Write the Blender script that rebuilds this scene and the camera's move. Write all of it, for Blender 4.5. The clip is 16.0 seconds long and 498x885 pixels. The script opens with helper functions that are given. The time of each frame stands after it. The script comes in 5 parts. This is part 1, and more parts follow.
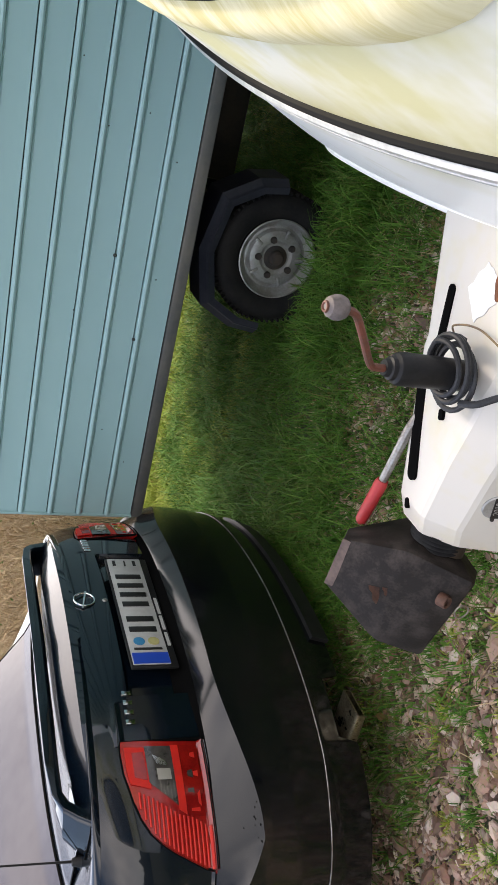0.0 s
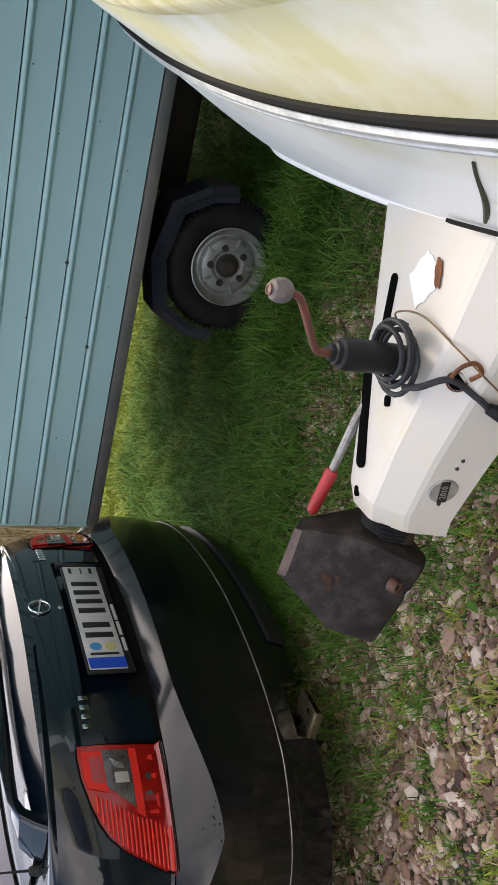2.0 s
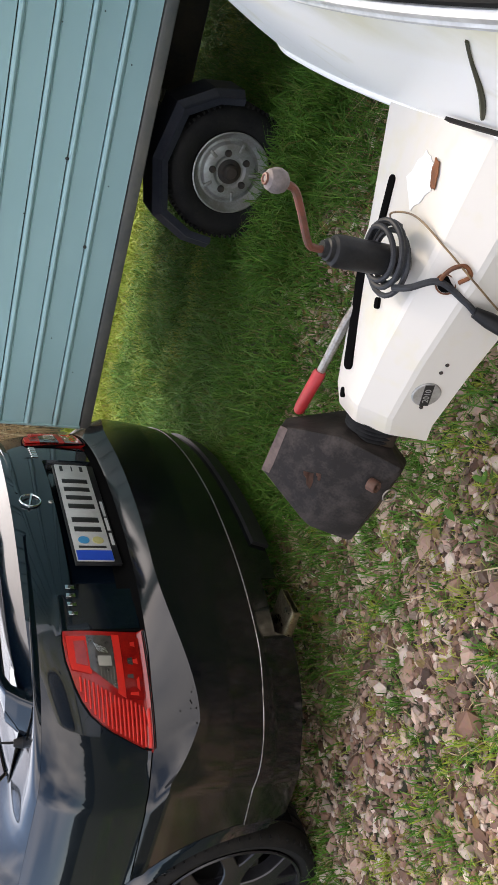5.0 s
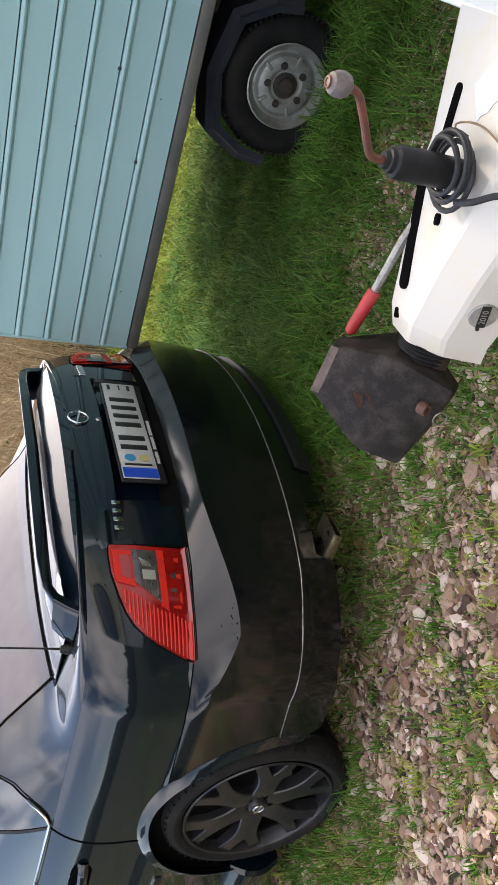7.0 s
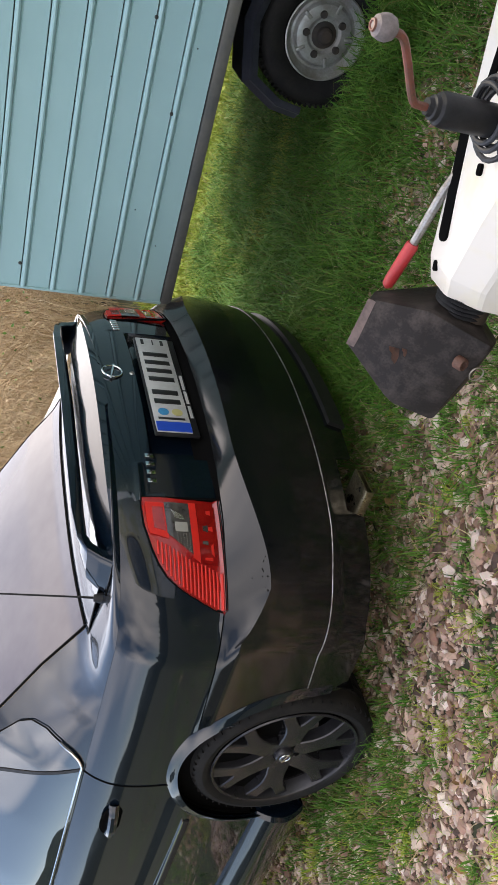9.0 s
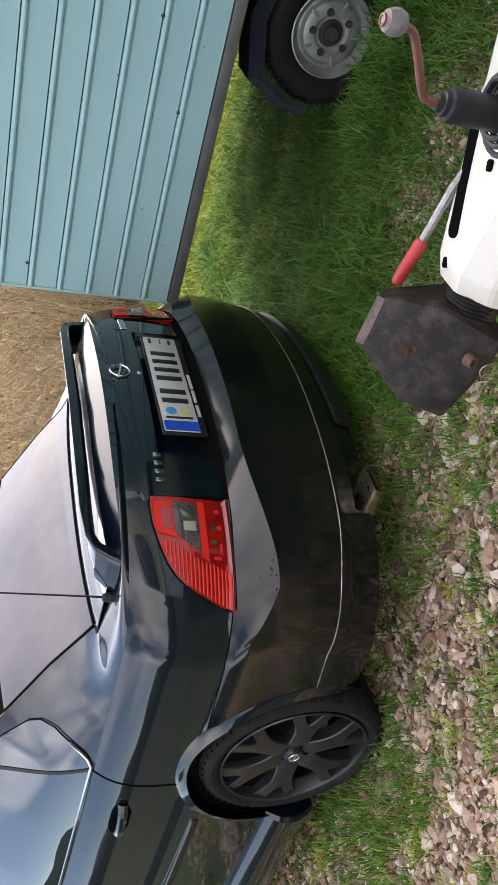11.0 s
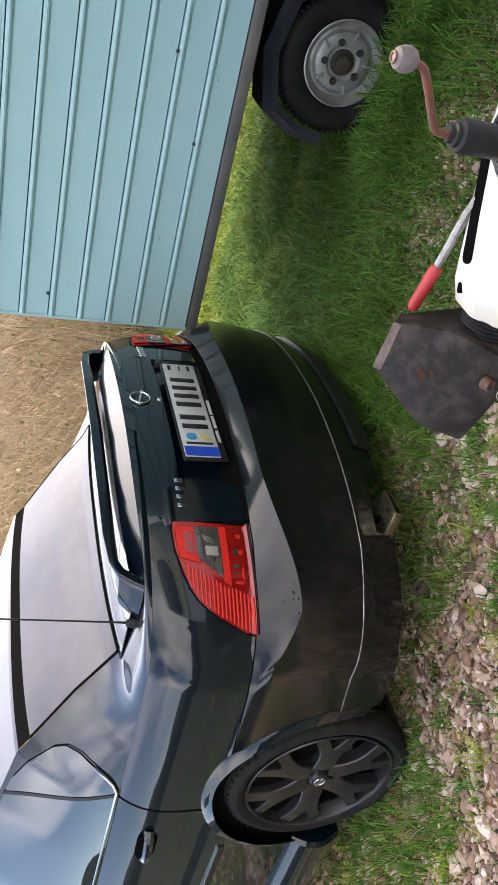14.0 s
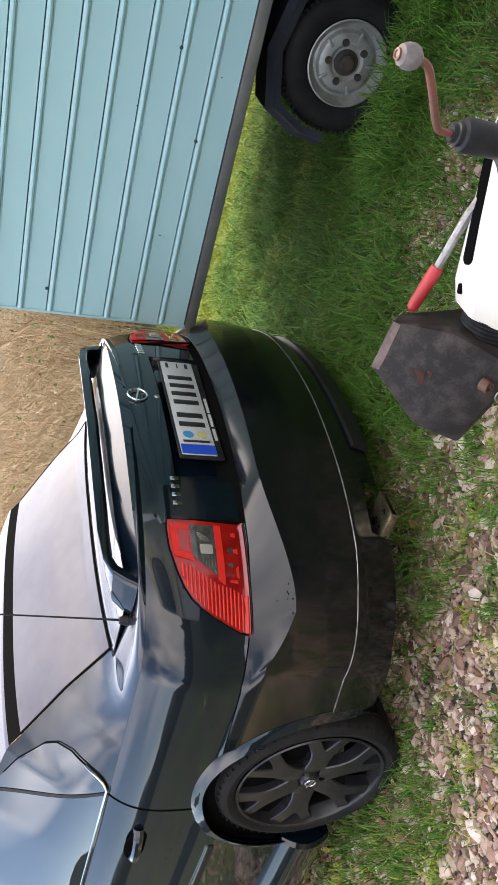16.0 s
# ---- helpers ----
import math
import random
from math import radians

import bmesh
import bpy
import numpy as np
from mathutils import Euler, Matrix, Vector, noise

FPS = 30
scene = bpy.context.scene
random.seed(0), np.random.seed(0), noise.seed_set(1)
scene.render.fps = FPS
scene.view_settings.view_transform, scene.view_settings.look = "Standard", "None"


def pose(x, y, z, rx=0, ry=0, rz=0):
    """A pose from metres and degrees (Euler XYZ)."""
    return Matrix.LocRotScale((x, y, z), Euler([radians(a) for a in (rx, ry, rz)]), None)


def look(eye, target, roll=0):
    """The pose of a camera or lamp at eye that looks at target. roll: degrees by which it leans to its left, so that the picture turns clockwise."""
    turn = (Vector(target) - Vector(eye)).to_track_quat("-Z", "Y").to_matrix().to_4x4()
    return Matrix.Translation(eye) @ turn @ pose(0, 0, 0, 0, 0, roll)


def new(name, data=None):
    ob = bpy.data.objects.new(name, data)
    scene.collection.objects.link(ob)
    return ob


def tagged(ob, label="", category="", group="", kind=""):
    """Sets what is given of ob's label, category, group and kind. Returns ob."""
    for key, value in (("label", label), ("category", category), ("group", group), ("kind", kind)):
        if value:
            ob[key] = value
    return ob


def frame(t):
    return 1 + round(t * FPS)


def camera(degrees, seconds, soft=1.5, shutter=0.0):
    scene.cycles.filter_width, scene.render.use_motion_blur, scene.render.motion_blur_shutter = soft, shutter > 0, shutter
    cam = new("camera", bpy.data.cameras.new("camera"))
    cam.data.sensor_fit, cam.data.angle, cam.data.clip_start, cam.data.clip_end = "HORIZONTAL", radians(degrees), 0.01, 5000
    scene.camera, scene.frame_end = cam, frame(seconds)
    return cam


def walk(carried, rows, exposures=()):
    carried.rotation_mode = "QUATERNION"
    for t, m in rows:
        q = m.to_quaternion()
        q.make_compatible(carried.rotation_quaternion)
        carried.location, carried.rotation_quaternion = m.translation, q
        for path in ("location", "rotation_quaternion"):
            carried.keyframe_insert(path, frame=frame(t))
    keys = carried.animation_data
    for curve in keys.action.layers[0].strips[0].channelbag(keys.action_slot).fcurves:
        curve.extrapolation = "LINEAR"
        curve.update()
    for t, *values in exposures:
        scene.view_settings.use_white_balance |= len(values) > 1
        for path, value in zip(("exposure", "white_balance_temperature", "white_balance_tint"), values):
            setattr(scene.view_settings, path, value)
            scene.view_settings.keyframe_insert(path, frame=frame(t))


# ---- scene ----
cam = camera(33.02, 16.0)
PATH = [
    (0.0, pose(1.649, -1.793, 1.385, 9.80, 68.85, -52.61)),
    (0.5, pose(1.625, -1.823, 1.371, 12.88, 66.19, -52.43)),
    (1.0, pose(1.633, -1.831, 1.366, 9.36, 65.55, -54.87)),
    (1.5, pose(1.630, -1.839, 1.366, 11.18, 65.97, -52.29)),
    (2.0, pose(1.603, -1.844, 1.370, 8.01, 66.34, -56.29)),
    (2.5, pose(1.585, -1.874, 1.363, 9.69, 65.20, -53.90)),
    (3.0, pose(1.597, -1.902, 1.361, 5.62, 65.55, -56.82)),
    (3.5, pose(1.596, -1.894, 1.359, 5.27, 65.52, -56.47)),
    (6.0, pose(1.549, -1.917, 1.374, 9.90, 66.43, -45.92)),
    (6.5, pose(1.542, -1.907, 1.374, 9.45, 67.21, -45.00)),
    (7.0, pose(1.543, -1.916, 1.379, 9.48, 68.13, -44.04)),
    (7.5, pose(1.542, -1.916, 1.384, 9.82, 68.84, -43.39)),
    (8.0, pose(1.531, -1.926, 1.389, 9.70, 69.31, -42.52)),
    (8.5, pose(1.533, -1.929, 1.392, 9.82, 69.67, -41.90)),
    (9.0, pose(1.529, -1.931, 1.392, 9.99, 69.90, -40.71)),
    (11.5, pose(1.521, -1.926, 1.400, 9.66, 70.42, -41.22)),
    (12.0, pose(1.524, -1.918, 1.403, 8.23, 70.17, -44.48)),
    (12.5, pose(1.514, -1.925, 1.406, 8.13, 70.69, -43.72)),
    (13.0, pose(1.534, -1.926, 1.411, 6.70, 71.57, -44.92)),
    (13.5, pose(1.533, -1.937, 1.402, 6.27, 71.30, -44.98)),
    (14.0, pose(1.543, -1.938, 1.409, 8.99, 71.71, -43.28)),
    (14.5, pose(1.548, -1.927, 1.404, 12.68, 71.62, -40.36)),
    (15.0, pose(1.539, -1.937, 1.406, 12.99, 71.50, -39.56)),
    (15.5, pose(1.532, -1.940, 1.405, 12.20, 71.23, -39.91)),
    (16.0, pose(1.533, -1.936, 1.405, 11.96, 71.33, -40.23)),
]
walk(cam, PATH, exposures=[(0.0, 0.88, 7600, 13), (0.5, 0.42, 7700, 13), (2.0, 0.68, 7700, 13), (3.5, 0.78, 7700, 13), (6.0, 1.02, 7650, 13), (8.0, 1.02, 7550, 13), (12.5, 1.20, 7450, 13), (16.0, 1.36, 7400, 13)])

# ---- light ----
world = bpy.data.worlds.new("sky")
scene.world = world
world.use_nodes = True
wn, wl = world.node_tree.nodes, world.node_tree.links
SUN_EL, SUN_AZ = 50.0, 79.0            # degrees; azimuth counted from +x towards +y
sky = wn.new("ShaderNodeTexSky")
sky.sky_type, sky.sun_disc = "NISHITA", False
sky.sun_elevation, sky.sun_rotation = radians(SUN_EL), radians(90 - SUN_AZ)
cloud = wn.new("ShaderNodeTexNoise")
cloud.inputs["Scale"].default_value, cloud.inputs["Detail"].default_value = 1.1, 3.0
cramp = wn.new("ShaderNodeValToRGB")
cramp.color_ramp.elements[0].position, cramp.color_ramp.elements[1].position = 0.40, 0.70
cmix = wn.new("ShaderNodeMix")
cmix.data_type = "RGBA"
cmix.inputs[7].default_value = (11.2, 11.3, 12.2, 1)
wl.new(wn.new("ShaderNodeTexCoord").outputs["Generated"], cloud.inputs["Vector"])
wl.new(cloud.outputs["Fac"], cramp.inputs["Fac"])
wl.new(cramp.outputs["Color"], cmix.inputs[0])
wl.new(sky.outputs["Color"], cmix.inputs[6])
back = wn["Background"]
# the thin cloud is brightest high up, over the open side of the yard
dot, glow, gmix = wn.new("ShaderNodeVectorMath"), wn.new("ShaderNodeMapRange"), wn.new("ShaderNodeVectorMath")
dot.operation, gmix.operation = "DOT_PRODUCT", "SCALE"
HIGH, OPEN_AZ = radians(68), radians(155)
dot.inputs[1].default_value = (math.cos(OPEN_AZ) * math.cos(HIGH), math.sin(OPEN_AZ) * math.cos(HIGH), math.sin(HIGH))
glow.interpolation_type = "SMOOTHSTEP"
glow.inputs["From Min"].default_value, glow.inputs["From Max"].default_value = -0.1, 1.05
glow.inputs["To Min"].default_value, glow.inputs["To Max"].default_value = 1.65, 3.0
wl.new([q for q in wn if q.bl_idname == "ShaderNodeTexCoord"][0].outputs["Generated"], dot.inputs[0])
wl.new(dot.outputs["Value"], glow.inputs["Value"])
wl.new(cmix.outputs[2], gmix.inputs[0])
wl.new(glow.outputs["Result"], gmix.inputs["Scale"])
wl.new(gmix.outputs["Vector"], back.inputs["Color"])
back.inputs["Strength"].default_value = 0.086
sun_data = bpy.data.lights.new("sun", "SUN")
sun_data.energy, sun_data.angle, sun_data.color = 2.8, radians(10), (1.0, 0.95, 0.86)
sun = new("sun", sun_data)
sd = Vector((math.cos(radians(SUN_AZ)) * math.cos(radians(SUN_EL)), math.sin(radians(SUN_AZ)) * math.cos(radians(SUN_EL)), math.sin(radians(SUN_EL))))
sun.matrix_world = look(sd * 30, (0, 0, 0))


# ---- materials ----
def material(name, base, rough=0.5, metal=0.0, coat=0.0, second=None, scale=8.0, bump=0.0, bump_scale=60.0, ior=1.5, island=0.0, spread=(0.35, 0.65), rough_var=0.0, stretch=(1, 1, 1), obj=0.0, coat_rough=0.03):
    """Principled surface: two colours mixed by noise at two scales, relief, variation by island or by object."""
    m = bpy.data.materials.new(name)
    m.use_nodes = True
    n, l = m.node_tree.nodes, m.node_tree.links
    p = n["Principled BSDF"]
    p.inputs["Base Color"].default_value = (*base, 1)
    p.inputs["Roughness"].default_value, p.inputs["Metallic"].default_value = rough, metal
    p.inputs["Coat Weight"].default_value, p.inputs["Coat Roughness"].default_value, p.inputs["IOR"].default_value = coat, coat_rough, ior
    tc, mp = n.new("ShaderNodeTexCoord"), n.new("ShaderNodeMapping")
    mp.inputs["Scale"].default_value = stretch
    l.new(tc.outputs["Object"], mp.inputs["Vector"])
    col = None
    if second:
        a, b, mx, ad = n.new("ShaderNodeTexNoise"), n.new("ShaderNodeTexNoise"), n.new("ShaderNodeMix"), n.new("ShaderNodeMath")
        a.inputs["Scale"].default_value, b.inputs["Scale"].default_value = scale, scale * 7.3
        a.inputs["Detail"].default_value = 6.0
        for t in (a, b):
            l.new(mp.outputs["Vector"], t.inputs["Vector"])
        ad.operation = "MULTIPLY_ADD"
        ad.inputs[1].default_value = 0.35
        l.new(b.outputs["Fac"], ad.inputs[0])
        sb = n.new("ShaderNodeMath")
        sb.operation = "SUBTRACT"
        sb.inputs[1].default_value = 0.175
        l.new(a.outputs["Fac"], sb.inputs[0])
        l.new(sb.outputs[0], ad.inputs[2])
        ra = n.new("ShaderNodeValToRGB")
        ra.color_ramp.elements[0].position, ra.color_ramp.elements[1].position = spread
        l.new(ad.outputs[0], ra.inputs["Fac"])
        mx.data_type = "RGBA"
        mx.inputs[6].default_value, mx.inputs[7].default_value = (*base, 1), (*second, 1)
        l.new(ra.outputs["Color"], mx.inputs[0])
        col = mx.outputs[2]
        if rough_var:
            rm = n.new("ShaderNodeMapRange")
            rm.inputs["To Min"].default_value, rm.inputs["To Max"].default_value = rough, min(1, rough + rough_var)
            l.new(ra.outputs["Color"], rm.inputs["Value"])
            l.new(rm.outputs["Result"], p.inputs["Roughness"])
    if island or obj:
        hv, mr = n.new("ShaderNodeHueSaturation"), n.new("ShaderNodeMapRange")
        k = island or obj
        src = n.new("ShaderNodeNewGeometry").outputs["Random Per Island"] if island else n.new("ShaderNodeObjectInfo").outputs["Random"]
        mr.inputs["To Min"].default_value, mr.inputs["To Max"].default_value = 1 - k, 1 + k
        l.new(src, mr.inputs["Value"])
        l.new(mr.outputs["Result"], hv.inputs["Value"])
        if col:
            l.new(col, hv.inputs["Color"])
        else:
            hv.inputs["Color"].default_value = (*base, 1)
        col = hv.outputs["Color"]
    if col:
        l.new(col, p.inputs["Base Color"])
    if bump:
        nz, bp = n.new("ShaderNodeTexNoise"), n.new("ShaderNodeBump")
        nz.inputs["Scale"].default_value, nz.inputs["Detail"].default_value = bump_scale, 4.0
        bp.inputs["Strength"].default_value, bp.inputs["Distance"].default_value = bump, 0.004
        l.new(mp.outputs["Vector"], nz.inputs["Vector"])
        l.new(nz.outputs["Fac"], bp.inputs["Height"])
        l.new(bp.outputs["Normal"], p.inputs["Normal"])
    return m


def palette(name, colours, rough=0.8, island=True):
    """Many small pieces: each takes one of the colours by chance."""
    m = bpy.data.materials.new(name)
    m.use_nodes = True
    n, l = m.node_tree.nodes, m.node_tree.links
    p, r = n["Principled BSDF"], n.new("ShaderNodeValToRGB")
    p.inputs["Specular IOR Level"].default_value = 0.2
    r.color_ramp.interpolation = "LINEAR"
    while len(r.color_ramp.elements) < len(colours):
        r.color_ramp.elements.new(0.5)
    for i, c in enumerate(colours):
        r.color_ramp.elements[i].position = i / (len(colours) - 1)
        r.color_ramp.elements[i].color = (*c, 1)
    l.new(n.new("ShaderNodeNewGeometry").outputs["Random Per Island"], r.inputs["Fac"])
    nz, mx, tc = n.new("ShaderNodeTexNoise"), n.new("ShaderNodeMix"), n.new("ShaderNodeTexCoord")
    nz.inputs["Scale"].default_value = 90
    l.new(tc.outputs["Object"], nz.inputs["Vector"])
    mx.data_type, mx.blend_type = "RGBA", "MULTIPLY"
    mx.inputs[0].default_value = 0.45
    l.new(r.outputs["Color"], mx.inputs[6])
    l.new(nz.outputs["Color"], mx.inputs[7])
    hs = n.new("ShaderNodeMix")
    hs.data_type = "RGBA"
    hs.inputs[0].default_value = 0.3
    l.new(r.outputs["Color"], hs.inputs[7])
    l.new(mx.outputs[2], hs.inputs[6])
    l.new(hs.outputs[2], p.inputs["Base Color"])
    p.inputs["Roughness"].default_value = rough
    return m


BUMPER = material("satin_bumper_paint", (0.0025, 0.0035, 0.0048), 0.4, 0.0, 0.8, (0.006, 0.0065, 0.007), 3.0, ior=1.12, rough_var=0.08, coat_rough=0.11)
PAINT = material("car_paint", (0.0015, 0.0045, 0.009), 0.2, 0.0, 1.0, (0.0022, 0.0055, 0.0105), 3.0, ior=1.2, rough_var=0.06, coat_rough=0.05)
BLACK = material("black_plastic", (0.012, 0.012, 0.013), 0.42, second=(0.02, 0.02, 0.021), scale=20, bump=0.08, bump_scale=400, ior=1.3)
# near-black: paints shade into recesses and gaps; also serves seals and chips
VOID = material("shade_and_seal_black", (0.004, 0.004, 0.004), 0.9, ior=1.06)
CARGLASS = material("tinted_glass", (0.012, 0.020, 0.024), 0.02, coat=1.0, ior=1.75)
REARGLASS = material("dusty_rear_glass", (0.055, 0.05, 0.06), 0.04, coat=0.1, second=(0.075, 0.07, 0.08), scale=2.0, ior=1.3, rough_var=0.06)
CHROME = material("chrome", (0.75, 0.75, 0.76), 0.12, 1.0)
BRASSY = material("sooty_exhaust_steel", (0.50, 0.44, 0.31), 0.24, 1.0, second=(0.20, 0.165, 0.11), scale=22, rough_var=0.25)
DULL = material("worn_metal", (0.45, 0.44, 0.42), 0.35, 1.0, second=(0.25, 0.22, 0.19), scale=30, rough_var=0.25)
REDLENS = material("red_lens", (0.33, 0.010, 0.008), 0.12, coat=0.5, second=(0.22, 0.006, 0.006), scale=14)
REDBRIGHT = material("bright_red_reflector", (0.58, 0.020, 0.012), 0.4, ior=1.3, coat=0.1, second=(0.5, 0.02, 0.015), scale=40)
REDDARK = material("deep_red_lens", (0.16, 0.004, 0.004), 0.1, coat=1.0, second=(0.25, 0.008, 0.006), scale=30)
SMOKE = material("smoked_lens", (0.03, 0.028, 0.025), 0.12, coat=1.0, second=(0.06, 0.055, 0.05), scale=25)
BULB = material("reflector_bulb", (0.55, 0.52, 0.45), 0.25, 0.7)
RUBBER = material("tyre_rubber", (0.010, 0.010, 0.0105), 0.7, ior=1.22, second=(0.018, 0.017, 0.016), scale=12, bump=0.15, bump_scale=150)
ALLOY = material("dark_alloy", (0.022, 0.022, 0.025), 0.24, 0.35, second=(0.032, 0.032, 0.036), scale=14)
PLATE = material("plate_white", (0.46, 0.46, 0.45), 0.4, second=(0.38, 0.38, 0.37), scale=12)
INK = material("black_print", (0.012, 0.012, 0.012), 0.5)
EUBLUE = material("plate_blue", (0.01, 0.06, 0.42), 0.4)
SEALBLUE = material("blue_seal", (0.03, 0.22, 0.42), 0.5)
SEALGOLD = material("yellow_seal", (0.42, 0.38, 0.16), 0.5)

for body in (BUMPER, PAINT):
    body.node_tree.nodes["Principled BSDF"].inputs["Coat IOR"].default_value = 1.52

TEAL = material("teal_painted_board", (0.275, 0.455, 0.468), 0.40, second=(0.305, 0.49, 0.50), scale=1.4, bump=0.05, bump_scale=40, rough_var=0.12, stretch=(0.5, 1, 1))
TEALDIRT = material("dark_screw", (0.03, 0.035, 0.03), 0.7)
SILL = material("weathered_steel_sill", (0.075, 0.08, 0.078), 0.6, second=(0.12, 0.115, 0.10), scale=6, bump=0.2, bump_scale=80)
GUARD = material("blue_black_plastic", (0.035, 0.040, 0.058), 0.42, second=(0.055, 0.060, 0.08), scale=10, bump=0.1, bump_scale=200)
SILVER = material("silver_wheel", (0.36, 0.37, 0.36), 0.38, 0.55, second=(0.26, 0.25, 0.23), scale=18, rough_var=0.2)
CHASSIS = material("dark_chassis", (0.02, 0.018, 0.016), 0.8, second=(0.05, 0.035, 0.025), scale=9)

GRP = material("algae_stained_shell", (0.82, 0.80, 0.70), 0.42, second=(0.68, 0.64, 0.37), scale=3.0, spread=(0.44, 0.64), rough_var=0.2, bump=0.05, bump_scale=120, stretch=(1, 0.8, 1))
GRPLOW = material("white_lower_shell", (0.93, 0.925, 0.90), 0.35, second=(0.70, 0.67, 0.50), scale=3.0, spread=(0.60, 0.85), rough_var=0.15)


def streaked(m, colour, z0, z1, scale, amount):
    """Adds a stain that thins out from height z1 down to z0, broken up by noise."""
    n, l = m.node_tree.nodes, m.node_tree.links
    p = n["Principled BSDF"]
    tc, sp, mr, nz, rp, mu, mx = (n.new(k) for k in ("ShaderNodeTexCoord", "ShaderNodeSeparateXYZ", "ShaderNodeMapRange", "ShaderNodeTexNoise", "ShaderNodeMapRange", "ShaderNodeMath", "ShaderNodeMix"))
    l.new(tc.outputs["Object"], sp.inputs[0])
    l.new(sp.outputs["Z"], mr.inputs["Value"])
    mr.inputs["From Min"].default_value, mr.inputs["From Max"].default_value = z0, z1
    nz.inputs["Scale"].default_value, nz.inputs["Detail"].default_value = scale, 5.0
    l.new(tc.outputs["Object"], nz.inputs["Vector"])
    l.new(nz.outputs["Fac"], rp.inputs["Value"])
    rp.inputs["From Min"].default_value, rp.inputs["From Max"].default_value = 0.38, 0.60
    rp.inputs["To Max"].default_value = amount
    mu.operation = "MULTIPLY"
    l.new(mr.outputs["Result"], mu.inputs[0])
    l.new(rp.outputs["Result"], mu.inputs[1])
    mx.data_type = "RGBA"
    mx.inputs[7].default_value = (*colour, 1)
    l.new(p.inputs["Base Color"].links[0].from_socket, mx.inputs[6])
    l.new(mu.outputs[0], mx.inputs[0])
    l.new(mx.outputs[2], p.inputs["Base Color"])


streaked(GRPLOW, (0.62, 0.56, 0.24), 0.80, 0.915, 3.0, 0.9)
streaked(GRP, (0.52, 0.46, 0.16), 1.03, 0.955, 4.0, 0.8)
MOSS = material("mossy_window_surround", (0.62, 0.54, 0.26), 0.8, second=(0.80, 0.74, 0.52), scale=9, bump=0.25, bump_scale=90, stretch=(1, 2, 0.35))
STRIPBLACK = material("black_rubber_strip", (0.006, 0.006, 0.0065), 0.7, ior=1.2)
ALU = material("aluminium_rail", (0.72, 0.72, 0.72), 0.42, 0.55, second=(0.5, 0.5, 0.5), scale=12)
COVER = material("white_drawbar_cover", (0.66, 0.62, 0.56), 0.36, second=(0.66, 0.59, 0.36), scale=3.4, spread=(0.50, 0.80), rough_var=0.2)
FLAKE = material("bare_white_patch", (0.88, 0.88, 0.88), 0.4)
RUST = material("rust", (0.22, 0.075, 0.025), 0.85, second=(0.10, 0.04, 0.02), scale=25, bump=0.6, bump_scale=150)
SMEAR = material("brown_rust_smear", (0.10, 0.042, 0.026), 0.7, second=(0.055, 0.028, 0.02), scale=40, bump=0.3, bump_scale=150)
WIRE = material("golden_brown_wire", (0.24, 0.15, 0.06), 0.5, second=(0.12, 0.07, 0.035), scale=40)
RUSTROD = material("red_brown_rod", (0.17, 0.05, 0.032), 0.55, second=(0.10, 0.045, 0.03), scale=30, bump=0.2, bump_scale=120)
KNOB = material("weathered_knob", (0.20, 0.165, 0.16), 0.7, second=(0.125, 0.108, 0.105), scale=30, bump=0.3, bump_scale=150)
REDGRIP = material("red_grip", (0.48, 0.035, 0.04), 0.4, second=(0.36, 0.03, 0.03), scale=18)
CABLE = material("black_cable", (0.02, 0.021, 0.024), 0.5, second=(0.045, 0.047, 0.052), scale=20, ior=1.35)
BOXSTEEL = material("worn_dark_steel", (0.020, 0.017, 0.016), 0.5, 0.0, second=(0.060, 0.050, 0.046), scale=26, spread=(0.44, 0.80), bump=0.25, bump_scale=60, rough_var=0.3, ior=1.22)
BOXEDGE = material("rubbed_brown_steel", (0.15, 0.105, 0.09), 0.65, 0.1, second=(0.06, 0.042, 0.038), scale=16, bump=0.4, bump_scale=90)
BADGE = material("grey_disc", (0.42, 0.42, 0.41), 0.35, 0.4, second=(0.30, 0.30, 0.29), scale=40)

SOIL = material("soil", (0.024, 0.021, 0.014), 0.95, second=(0.034, 0.046, 0.016), scale=2.4, bump=0.9, bump_scale=70)
STONE = palette("gravel_stone", [(0.50, 0.34, 0.26), (0.09, 0.05, 0.036), (0.66, 0.51, 0.41), (0.30, 0.17, 0.12), (0.12, 0.07, 0.05), (0.76, 0.64, 0.55), (0.21, 0.12, 0.085), (0.58, 0.41, 0.32), (0.06, 0.038, 0.03), (0.40, 0.25, 0.185)], 0.75)
STONES = material("single_stone", (0.62, 0.50, 0.39), 0.75, second=(0.44, 0.31, 0.22), scale=1.2, bump=0.3, bump_scale=4, obj=0.35)
GRASS = palette("grass_blade", [(0.17, 0.16, 0.05), (0.05, 0.16, 0.020), (0.095, 0.235, 0.028), (0.032, 0.105, 0.016), (0.15, 0.29, 0.045), (0.06, 0.175, 0.024)], 0.7)
# yellowish gravel grass; behind the car the same colours paint in sunlight
PALEGRASS = palette("yellow_and_sunlit_grass_blade", [(0.25, 0.36, 0.035), (0.38, 0.40, 0.07), (0.17, 0.30, 0.028), (0.42, 0.37, 0.11)], 0.7)
STRAW = palette("dry_stem", [(0.56, 0.42, 0.25), (0.36, 0.25, 0.14), (0.70, 0.57, 0.38), (0.20, 0.13, 0.075), (0.50, 0.36, 0.21)], 0.8)
LEAF = palette("fallen_leaf", [(0.22, 0.11, 0.04), (0.30, 0.19, 0.08), (0.14, 0.07, 0.03), (0.34, 0.26, 0.12)], 0.7)
